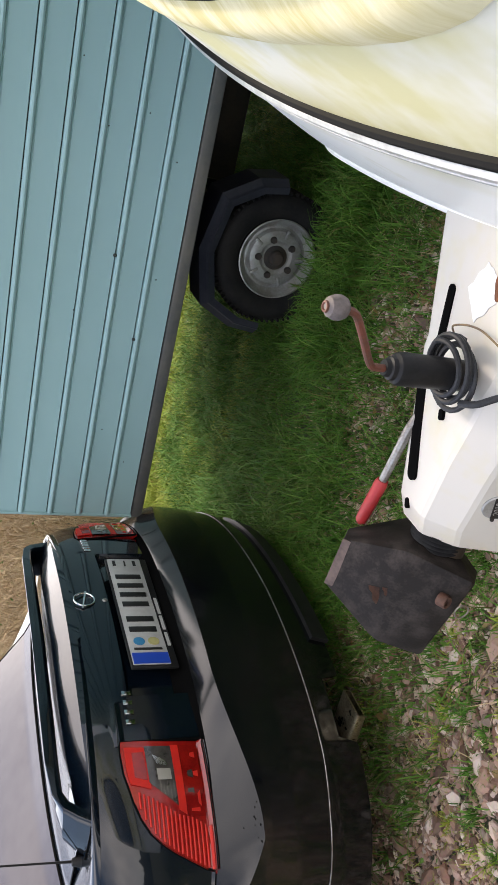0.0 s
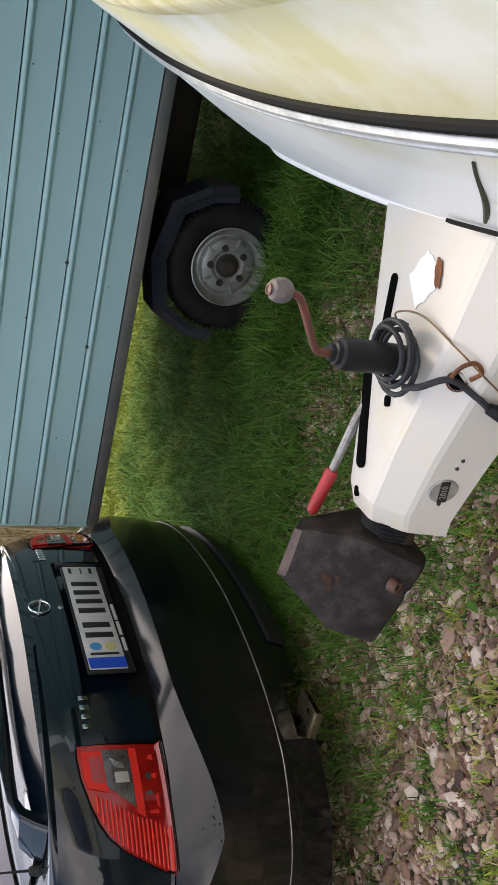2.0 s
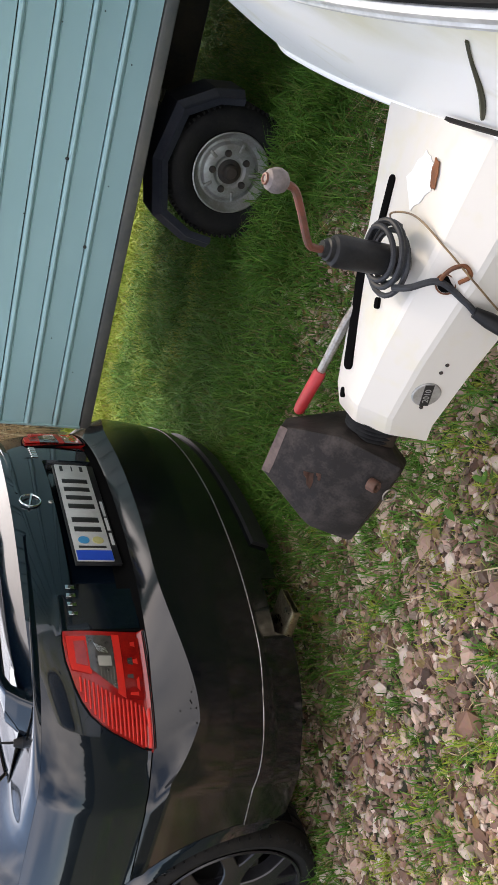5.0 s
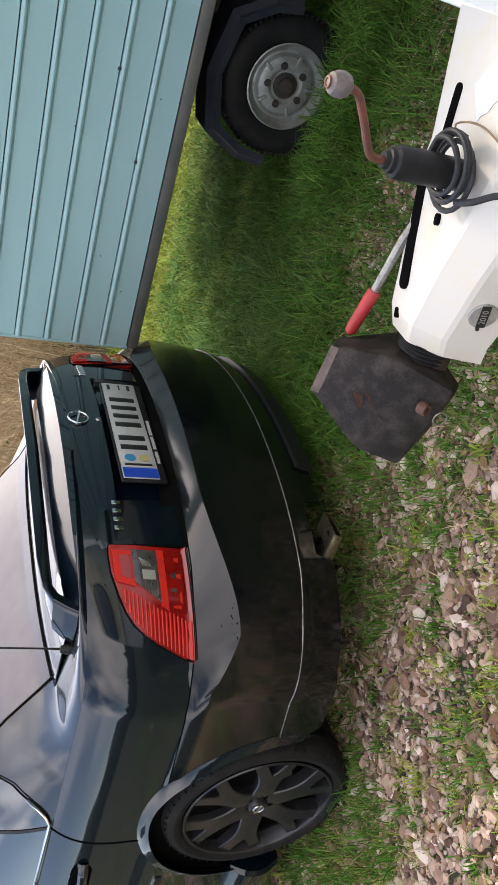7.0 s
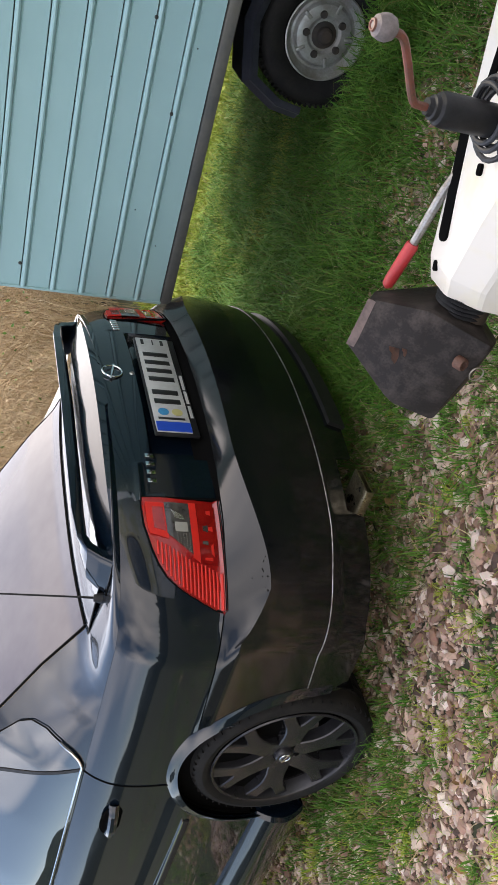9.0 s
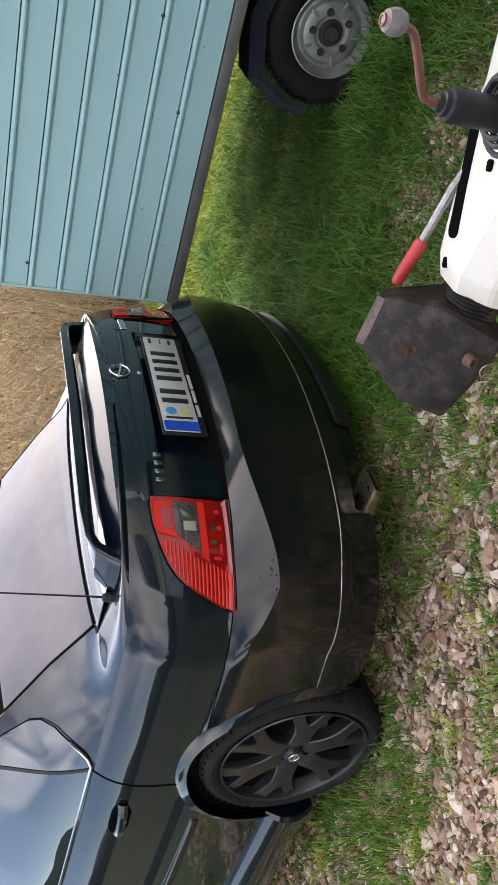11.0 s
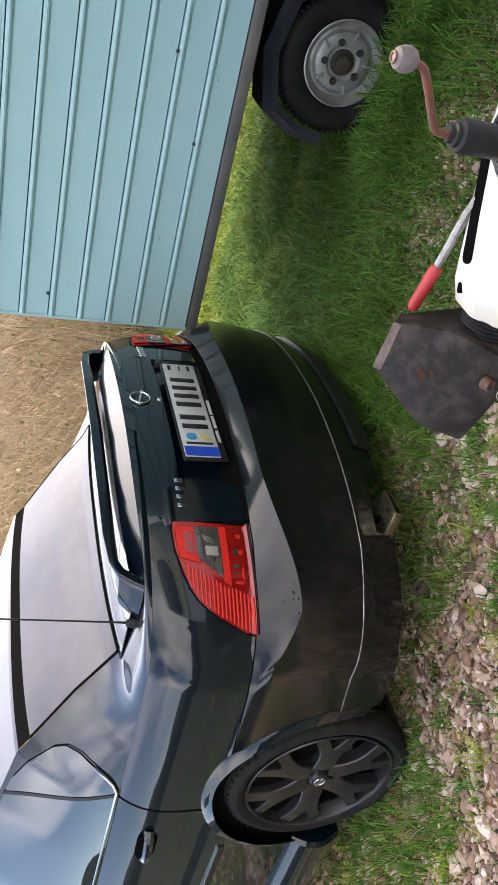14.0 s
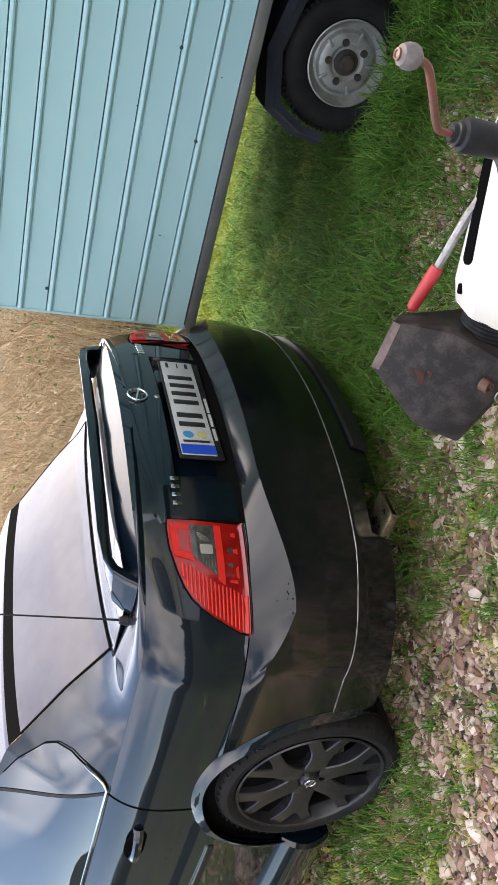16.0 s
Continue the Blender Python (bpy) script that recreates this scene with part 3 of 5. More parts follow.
# round badge on the sloping side: grey disc with a dark bar
slope = math.degrees(math.atan2(0.075, 0.040))
bd = part("badge", lathe([(0.0, -0.002), (0.027, -0.002), (0.029, 0.0), (0.029, 0.006)], 28), BADGE, cover, "grey round maker's disc", at=pose(0.990, -0.6925, 0.402, -8, 0, -15))
part("badge_bar", box(-0.026, 0.026, -0.0035, -0.001, -0.009, 0.009), INK, bd, "dark bar across the disc", at=pose(0, 0, 0, 0, -14, 0))
fc = bpy.data.curves.new("year", "FONT")
fc.body, fc.size, fc.align_x, fc.align_y, fc.extrude = "2010", 0.017, "CENTER", "CENTER", 0.0004
tmp = new("year_text", fc)
ym = bpy.data.meshes.new_from_object(tmp.evaluated_get(bpy.context.evaluated_depsgraph_get()))
bpy.data.objects.remove(tmp)
ym.materials.append(BADGE)
yr = new("year", ym)
yr.parent, yr.matrix_basis = bd, pose(0, -0.0042, 0, 0, -14, 0) @ pose(0, 0, 0, 90, 0, 0)

bellows = thing("coupling_bellows", "black ribbed rubber bellows behind the hitch", "bellows", pose(0, 0, 0))
prof = []
for k in range(8):
    prof += [(0.054 - 0.0012 * k, 0.009 * k), (0.058 - 0.0012 * k, 0.009 * k + 0.003), (0.048 - 0.0012 * k, 0.009 * k + 0.0075)]
part("bellows", lathe(prof, 32, m=pose(0.876, -0.580, 0.418) @ pose(0, 0, 0, 0, 0, 90)), CABLE, bellows)
part("drawbar_beam", tube([(1.7, -0.545, 0.36), (0.72, -0.60, 0.40)], 0.035, 16), CHASSIS, bellows)

# steel lock box over the coupling
lock = thing("hitch_lock_box", "worn dark steel hitch lock box with rusty patches", "hitch lock", pose(0, 0, 0))
A, B = (0.687, -0.517, 0.598), (0.808, -0.534, 0.597)
F_, C_ = (0.600, -0.600, 0.492), (0.846, -0.628, 0.512)
E_, D_ = (0.590, -0.640, 0.400), (0.822, -0.700, 0.388)
G_, H_ = (0.66, -0.46, 0.56), (0.80, -0.48, 0.56)
I_, J_ = (0.64, -0.46, 0.36), (0.84, -0.47, 0.36)
bm = bmesh.new()
for p in (A, B, F_, C_, E_, D_, G_, H_, I_, J_, (0.66, -0.60, 0.33), (0.80, -0.63, 0.33)):
    bm.verts.new(p)
bmesh.ops.convex_hull(bm, input=bm.verts[:])
bmesh.ops.dissolve_limit(bm, angle_limit=radians(6), verts=bm.verts[:], edges=bm.edges[:])
bmesh.ops.bevel(bm, geom=bm.edges[:], offset=0.005, segments=2, profile=0.5, affect="EDGES")
part("housing", bm, BOXSTEEL, lock, smooth=True)
part("edge_strip", grid(lambda u, v: Vector(A).lerp(Vector(B), u) + Vector((0, -0.0275, -0.034)) * v * (0.42 + 0.12 * u) + Vector((0, -0.001, 0.002)), 6, 3, 0.003), BOXEDGE, lock, "rubbed pinkish-brown edge")
for t_, r_ in ((0.40, 0.026), (0.47, 0.012)):
    base_ = Vector(A).lerp(Vector(D_), t_) + Vector((-0.012, -0.006, 0.016))
    sp_ = bmesh.new()
    ring_ = [sp_.verts.new((r_ * (1 + 0.3 * math.sin(3 * q)) * math.cos(q), 0.38 * r_ * (1 + 0.25 * math.cos(5 * q) + 0.2 * math.sin(9 * q)) * math.sin(q), 0)) for q in np.linspace(0, 2 * math.pi, 15)[:-1]]
    sp_.faces.new(ring_)
    bmesh.ops.solidify(sp_, geom=sp_.faces[:], thickness=0.004)
    part("rust_patch", sp_, SMEAR, lock, "rust smear", at=pose(*base_, 52, 0, 62))
part("lock_cylinder", lathe([(0.0, -0.002), (0.006, -0.002), (0.007, -0.007), (0.012, -0.008), (0.014, -0.004), (0.0145, 0.012)], 24), SMEAR, lock, "dark rusty lock barrel", at=pose(0.765, -0.680, 0.425, 20, 0, 8))
part("lock_ring", tube([(0.765 + 0.015 * math.cos(a), -0.712, 0.405 + 0.015 * math.sin(a)) for a in np.linspace(0, 2 * math.pi, 20)[:-1]], 0.0018, 6, closed=True), DULL, lock, "thin wire ring")

# jockey wheel with crank
jockey = thing("jockey_wheel", "black jockey wheel post with a red-brown crank", "jockey wheel", pose(0, 0, 0))
JX, JY = 1.215, -0.632
part("post", tube([(JX, JY, 0.06), (JX, JY, 0.52)], 0.024, 20), DULL, jockey, "grey steel post")
part("cap", lathe([(0.0, 0.0), (0.014, 0.0), (0.016, 0.008), (0.020, 0.010), (0.021, 0.018), (0.0265, 0.022), (0.029, 0.030), (0.0285, 0.10), (0.027, 0.165)], 28, m=pose(JX + 0.004, JY - 0.006, 0.690, -90, 0, 0)), BLACK, jockey, "black plastic cap")
pts = curve_points([(JX + 0.003, JY - 0.008, 0.685), (JX + 0.004, JY - 0.010, 0.705), (JX + 0.012, JY - 0.013, 0.722), (1.285, -0.668, 0.765), (1.315, -0.680, 0.790), (1.322, -0.686, 0.812)], 6)
part("crank", tube(pts, 0.0068, 10), RUSTROD, jockey, "rust-red crank rod")
part("knob", lathe([(0.0, -0.030), (0.010, -0.0295), (0.021, -0.022), (0.0265, -0.008), (0.0268, 0.004), (0.022, 0.016), (0.012, 0.024), (0.0, 0.026)], 28, m=pose(1.324, -0.687, 0.826, -84, 0, 0) @ Matrix.Diagonal((0.74, 0.74, 0.74, 1))), KNOB, jockey, "weathered pale grey knob")
part("knob_screw", lathe([(0.0, -0.0290), (0.006, -0.0292), (0.0085, -0.0325), (0.0120, -0.0320), (0.0135, -0.026)], 16, m=pose(1.324, -0.687, 0.826, -84, 0, 0) @ Matrix.Diagonal((0.74, 0.74, 0.74, 1))), RUSTROD, jockey, "faded red ring in the knob")
part("tyre", lathe([(0.03, -0.025), (0.085, -0.025), (0.095, -0.015), (0.095, 0.015), (0.085, 0.025), (0.03, 0.025)], 32, m=pose(JX, JY, 0.095)), RUBBER, jockey)

# cable wound round the post
coil = thing("cable_coil", "black electric cable wound round the jockey post", "cable", pose(0, 0, 0))
pts = []
for k in range(100):
    a = 2 * math.pi * k / 24
    rr = 0.052 + 0.010 * math.sin(k * 0.13) + 0.008 * math.sin(a * 0.7)
    pts.append((JX + 0.012 + rr * 1.05 * math.cos(a), JY - 0.005 + rr * 0.9 * math.sin(a), 0.548 + 0.007 * k / 24 + 0.010 * math.sin(a + 0.6)))
part("winding", tube(pts, 0.0052, 8), CABLE, coil)
tail = curve_points([(JX - 0.03, JY - 0.05, 0.553), (1.20, -0.715, 0.545), (1.225, -0.735, 0.505), (1.205, -0.758, 0.455), (1.190, -0.766, 0.430)], 8)
part("tail", tube(tail, 0.0062, 8), CABLE, coil, "loose cable end")
part("plug", tube([(1.192, -0.766, 0.434), (1.186, -0.780, 0.408), (1.179, -0.795, 0.380)], [0.010, 0.015, 0.015], 14), BLACK, coil, "black plug")
wire = thing("safety_wire", "thin brown breakaway wire with a rusty hook", "wire", pose(0, 0, 0))
part("wire", tube(curve_points([(1.262, -0.560, 0.521), (1.290, -0.585, 0.548), (1.305, -0.646, 0.536), (1.280, -0.735, 0.512), (1.244, -0.776, 0.462), (1.200, -0.790, 0.385), (1.165, -0.82, 0.29)], 8), 0.0019, 6), WIRE, wire)
part("hook", tube(curve_points([(1.218, -0.728, 0.486), (1.232, -0.738, 0.505), (1.256, -0.752, 0.502), (1.266, -0.760, 0.484), (1.252, -0.764, 0.470), (1.234, -0.752, 0.478)], 6), 0.0040, 8), RUST, wire, "rusty hook")
hole = part("hole", lathe([(0.0, -0.0015), (0.015, -0.0015), (0.016, 0.004)], 20), VOID, cover, "dark hole in the sloping side", at=pose(1.222, -0.731, 0.487, -42, 0, -8))
part("hole_rim", tube([(0.0175 * math.cos(a), -0.001, 0.0175 * math.sin(a)) for a in np.linspace(0, 2 * math.pi, 21)[:-1]], 0.0018, 6, closed=True), RUST, hole, "rust round the hole")
for p in ((1.066, -0.714, 0.401), (1.046, -0.707, 0.402), (0.957, -0.682, 0.394)):
    bmz = bmesh.new()
    bmesh.ops.create_uvsphere(bmz, u_segments=10, v_segments=6, radius=0.0042)
    part("bolt_head", bmz, CHASSIS, cover, "small dark bolt head", at=pose(*p))

lever = thing("handbrake_lever", "steel handbrake lever with a red plastic grip", "lever", pose(0, 0, 0))
part("arm", tube([(1.12, -0.506, 0.492), (1.04, -0.496, 0.508), (0.905, -0.480, 0.519)], [0.009, 0.010, 0.009], 10), DULL, lever)
part("grip", tube([(0.918, -0.4815, 0.518), (0.910, -0.4805, 0.519), (0.83, -0.474, 0.531), (0.815, -0.473, 0.533), (0.809, -0.4725, 0.534)], [0.012, 0.0145, 0.0135, 0.012, 0.007], 16), REDGRIP, lever, "red grip")


# ---- car: local x to its right, y forward, z up; origin under the number plate ----
car = thing("car", "dark green-black coupe with rear wing, parked on gravel and grass", "car", pose(-0.005, 0.264, 0, 0, 0, 90.9))
KZ = [0.15, 0.24, 0.32, 0.45, 0.56, 0.60, 0.645, 0.662, 0.74, 0.80, 0.84, 0.87, 0.89, 0.91, 0.93]
KW = [0.830, 0.855, 0.872, 0.882, 0.885, 0.885, 0.876, 0.869, 0.867, 0.860, 0.851, 0.841, 0.831, 0.818, 0.800]
KF = [-0.020, -0.050, -0.075, -0.096, -0.099, -0.099, -0.016, 0.0, -0.003, -0.004, 0.000, 0.004, 0.007, 0.010, 0.015]
KD = [0.33, 0.35, 0.36, 0.37, 0.37, 0.37, 0.355, 0.35, 0.347, 0.345, 0.342, 0.340, 0.338, 0.334, 0.33]
HUB_F, HUB_Z, ARCH = 0.812, 0.315, 0.350


def rise(q):
    """0 at the bumper's joint, 1 at the waistline."""
    return max(0.0, (q - 0.662) / 0.268)


def nose(q):
    """How far forward the rear face lies at height q."""
    return lerp(q, KZ, KF) if q < 0.662 else 0.015 * rise(q) ** 3


def corner(q):
    """Depth of the rounded corner at height q."""
    return lerp(q, KZ, KD) if q < 0.662 else 0.35 - 0.02 * rise(q) ** 2


def half_w(q):
    """Half width of the body at height q; above the bumper the flank rounds in smoothly."""
    return lerp(q, KZ, KW) if q < 0.662 else 0.869 - 0.069 * rise(q) ** 3.9


def crease(a):
    t = max(0.0, min(1.0, (abs(a) - 0.25) / 0.42))
    c = 0.606 - 0.064 * t * t * (3 - 2 * t)
    return c + 0.075 * max(0.0, min(1.0, (abs(a) - 0.70) / 0.22))


def ledge(a, z):
    """The crease of the bumper sinks towards the corners."""
    c = crease(a)
    if 0.45 < z < c:
        return 0.45 + (z - 0.45) * 0.15 / (c - 0.45)
    if c <= z < 0.645:
        return 0.60 + (z - c) * 0.045 / (0.645 - c)
    return z


def ring_at(a, z, out=0.0):
    """Plan line of the body at height z: a from -1 to 1 round the rear, past that forward along the sides (1 per metre)."""
    q = ledge(a, z)
    w, f0, d = half_w(q) + out, nose(q) - out, corner(q)
    if abs(a) <= 1:
        return Vector((w * math.sin(a * math.pi / 2), f0 + (d + out) * (1 - math.cos(a * math.pi / 2)), z))
    f = f0 + d + out + abs(a) - 1
    return Vector((math.copysign(w * (1 - 0.018 * max(0, f - 1.0) ** 2), a), f, z))


def a_of(x, z):
    return math.asin(max(-1, min(1, x / half_w(z)))) * 2 / math.pi


def a_fwd(f, z):
    return 1 + f - nose(z) - corner(z)


def panel(a0, a1, z0, z1, na, nz, out=0.0, thick=0.004):
    """Body panel; the limits are numbers or functions (a of z; z of a in 0..1)."""
    def fn(u, v):
        zl, zh = (z0(u) if callable(z0) else z0), (z1(u) if callable(z1) else z1)
        z = zl + (zh - zl) * v
        al, ah = (a0(z) if callable(a0) else a0), (a1(z) if callable(a1) else a1)
        return ring_at(al + (ah - al) * u, z, out)
    return grid(fn, na, nz, thick)


def cut_arch(bm, side):
    """Opens the round wheel arch in a side panel and pulls its rim onto the circle."""
    def rad(v):
        return math.hypot(v.co.y - HUB_F, v.co.z - HUB_Z)
    gone = [f for f in bm.faces if rad_c(f) < ARCH]
    bmesh.ops.delete(bm, geom=gone, context="FACES")
    for v in bm.verts:
        if v.is_boundary and v.co.x * side > 0 and abs(rad(v) - ARCH) < 0.02:
            k = ARCH / rad(v)
            v.co.y, v.co.z = HUB_F + (v.co.y - HUB_F) * k, HUB_Z + (v.co.z - HUB_Z) * k


def rad_c(f):
    c = f.calc_center_median()
    return math.hypot(c.y - HUB_F, c.z - HUB_Z)


def thicken(bm, t=0.004):
    bmesh.ops.recalc_face_normals(bm, faces=bm.faces[:])
    bmesh.ops.solidify(bm, geom=bm.faces[:], thickness=t)
    return bm


def seam_high(a):
    """Joint between bumper and wing."""
    return lerp(abs(a), [0, 0.45, 0.70, 0.80, 0.95, 1.30], [0.640, 0.640, 0.650, 0.656, 0.660, 0.642])


def seam_low(a):
    """Joint between bumper and skirt, rising at the corners."""
    return lerp(abs(a), [0, 0.30, 0.50, 0.65, 1.0, 1.2], [0.320, 0.325, 0.331, 0.347, 0.370, 0.346])


def bumper_top(u):
    """Upper edge of the bumper along its length: level across the rear, falling towards the arches."""
    return seam_high(-1.42 + 2.84 * u)


def bumper_at(u, v):
    """Lower face up to the crease, then the ledge that runs in under boot and lamps."""
    a = -1.42 + 2.84 * u
    c, zl, zh = crease(a), seam_low(a) + 0.002, seam_high(a)
    z = zl + (c - zl) * v / 0.75 if v <= 0.75 else c + (zh - c) * (v - 0.75) / 0.25
    return ring_at(a, z)


bm = grid(bumper_at, 220, 40)
for s in (-1, 1):
    cut_arch(bm, s)
part("bumper", thicken(bm), BUMPER, car, "dark bumper with a ledge under the boot")


def skirt_low(u):
    x = -1.18 + 2.36 * u
    notch = 0.066 if -0.45 < x < -0.27 else 0.0
    return lerp(abs(x), [0, 0.4, 0.6, 0.84, 1.2], [0.172, 0.192, 0.204, 0.226, 0.205]) + notch


bm = panel(-1.18, 1.18, skirt_low, lambda u: seam_low(-1.18 + 2.36 * u) - 0.002, 160, 12, out=0.004, thick=0.006)
part("skirt", bm, BUMPER, car, "lower bumper skirt")
# chipped paint at the corner of the bumper
chip_rng = random.Random(3)
for _ in range(10):
    a_ = -0.655 + chip_rng.gauss(0, 0.03)
    z_ = crease(a_) + 0.004 + abs(chip_rng.gauss(0, 0.012))
    chip = bmesh.new()
    bmesh.ops.create_uvsphere(chip, u_segments=7, v_segments=4, radius=chip_rng.uniform(0.0015, 0.0036))
    part("paint_chip", chip, VOID, car, at=Matrix.Translation(ring_at(a_, z_)) @ Matrix.Diagonal((1, 1, 0.5, 1)))
part("seam_trim", tube([ring_at(-1.18 + 2.36 * i / 120, seam_low(-1.18 + 2.36 * i / 120), 0.0015) for i in range(121)], 0.0018, 5), DULL, car, "thin pale seam line")
part("inner_shell", panel(-2.6, 2.6, 0.34, 0.90, 120, 8, out=-0.035, thick=0), VOID, car)
part("diffuser_lip", panel(-0.16, 0.62, lambda u: 0.168, lambda u: 0.232, 40, 8, out=0.018, thick=0.014), BLACK, car, "black lower lip of the skirt")

# boot lid
RX = 0.345


def boot(u, v):
    x, z = -0.492 + 0.984 * u, 0.646 + (0.930 - 0.646) * v
    p = ring_at(a_of(x, max(z, 0.664)), max(z, 0.664))
    p.z = z
    inx = min(1.0, max(0.0, (RX - abs(x)) / 0.016))
    inz = min(1.0, max(0.0, (0.825 - z) / 0.014))
    p.y += 0.028 * inx * inz
    ridge = math.exp(-((z - 0.868) / 0.010) ** 2) * 0.004 * (1 if abs(x) > RX + 0.02 else 0)
    p.y -= ridge
    return p


part("boot_lid", grid(boot, 150, 60, 0.004), PAINT, car, "boot lid with a recess for the number plate")
part("boot_gap", tube([ring_at(a_of(-0.495, z), z, -0.004) for z in np.linspace(0.645, 0.93, 20)], 0.003, 6), VOID, car)


# rear quarters, doors
def quarter(side):
    lo = a_of(0.499, 0.8)
    hi = 1.60

    def zl(u):
        a = lo + (hi - lo) * u
        return seam_high(a) + 0.003
    def fn(u, v):
        a = lo + (hi - lo) * u
        z = zl(u) + (0.93 - zl(u)) * v
        return ring_at(side * a, z)
    b = grid(fn, 110, 34)
    # the strip between bumper end and door, round the top of the arch
    def fn2(u, v):
        z = 0.25 + (zl(1) - 0.25) * v
        f = 0.56 + 0.365 * u
        return ring_at(side * a_fwd(f, z), z)
    grid(fn2, 44, 36, bm=b)
    bmesh.ops.remove_doubles(b, verts=b.verts[:], dist=0.001)
    cut_arch(b, side)
    for v in b.verts:
        if v.co.y > 0.925:
            v.co.y = 0.925
    return thicken(b)


def lip(side):
    """Flared lip round the wheel arch."""
    def fn(u, v):
        th = radians(-8 + 196 * u) if side < 0 else radians(-8 + 196 * u)
        r = ARCH + 0.032 * v - 0.004
        f, z = HUB_F + r * math.cos(th), HUB_Z + r * math.sin(th)
        w = half_w(max(0.15, z))
        return Vector((side * (w + 0.014 * (1 - v) ** 0.8 + 0.001), f, z))
    return grid(fn, 60, 5, 0.004)


def sill_mesh(side):
    """Rounded side skirt between the wheels, closed at both ends."""
    sec = [(0.850 + 0.062 * math.sin(math.pi * (0.12 + 0.072 * k)), 0.135 + 0.0175 * k) for k in range(11)] + [(0.800, 0.310), (0.800, 0.135)]
    b = bmesh.new()
    rows = [[b.verts.new((side * x, f, z)) for x, z in sec] for f in (1.150, 1.165, 2.0, 2.9)]
    for v in rows[0]:
        v.co.x -= side * 0.012
    for p, q in zip(rows, rows[1:]):
        for k in range(len(sec)):
            n_ = (k + 1) % len(sec)
            b.faces.new((p[k], p[n_], q[n_], q[k]))
    b.faces.new(rows[0])
    b.faces.new(rows[-1])
    return b


for s in (-1, 1):
    part("rear_wing_panel", quarter(s), PAINT, car, "rear quarter panel")
    part("arch_lip", lip(s), PAINT, car, "glossy wheel arch lip")
    # the well sheet is coloured near-black for the shade inside the arch
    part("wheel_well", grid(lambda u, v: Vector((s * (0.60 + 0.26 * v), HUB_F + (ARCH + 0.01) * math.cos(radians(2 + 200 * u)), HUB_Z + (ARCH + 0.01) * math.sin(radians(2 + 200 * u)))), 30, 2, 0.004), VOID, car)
    bm = grid(lambda u, v: ring_at(s * a_fwd(0.930 + 1.35 * u, 0.30 + 0.63 * v), 0.30 + 0.63 * v), 60, 30)
    cut_arch(bm, s)
    door = part("door", thicken(bm), PAINT, car, "door")
    part("handle_cup", lathe([(0.0, 0.004), (0.045, 0.004), (0.052, 0.0), (0.054, 0.002)], 24, m=pose(s * 0.861, 1.125, 0.815, 0, 0, s * -90) @ Matrix.Diagonal((1.7, 1, 0.75, 1))), VOID, door)
    part("handle", tube(curve_points([(s * 0.858, 1.040, 0.822), (s * 0.876, 1.07, 0.822), (s * 0.880, 1.13, 0.818), (s * 0.874, 1.185, 0.814), (s * 0.856, 1.215, 0.812)], 6), [0.017] * 25, 10), PAINT, door, "body-coloured handle")
    part("moulding", box(-0.006, 0.006, 0, 1.1, -0.011, 0.011, 0.004), BLACK, door, "rubbing strip", at=pose(s * 0.884, 1.135, 0.568, 0, 0, 0))
    part("moulding_edge", box(-0.002, 0.004, 0, 1.1, -0.002, 0.002), CHROME, door, "bright edge of the strip", at=pose(s * 0.889, 1.135, 0.582))
    part("side_sill", sill_mesh(s), PAINT, car, "side skirt")

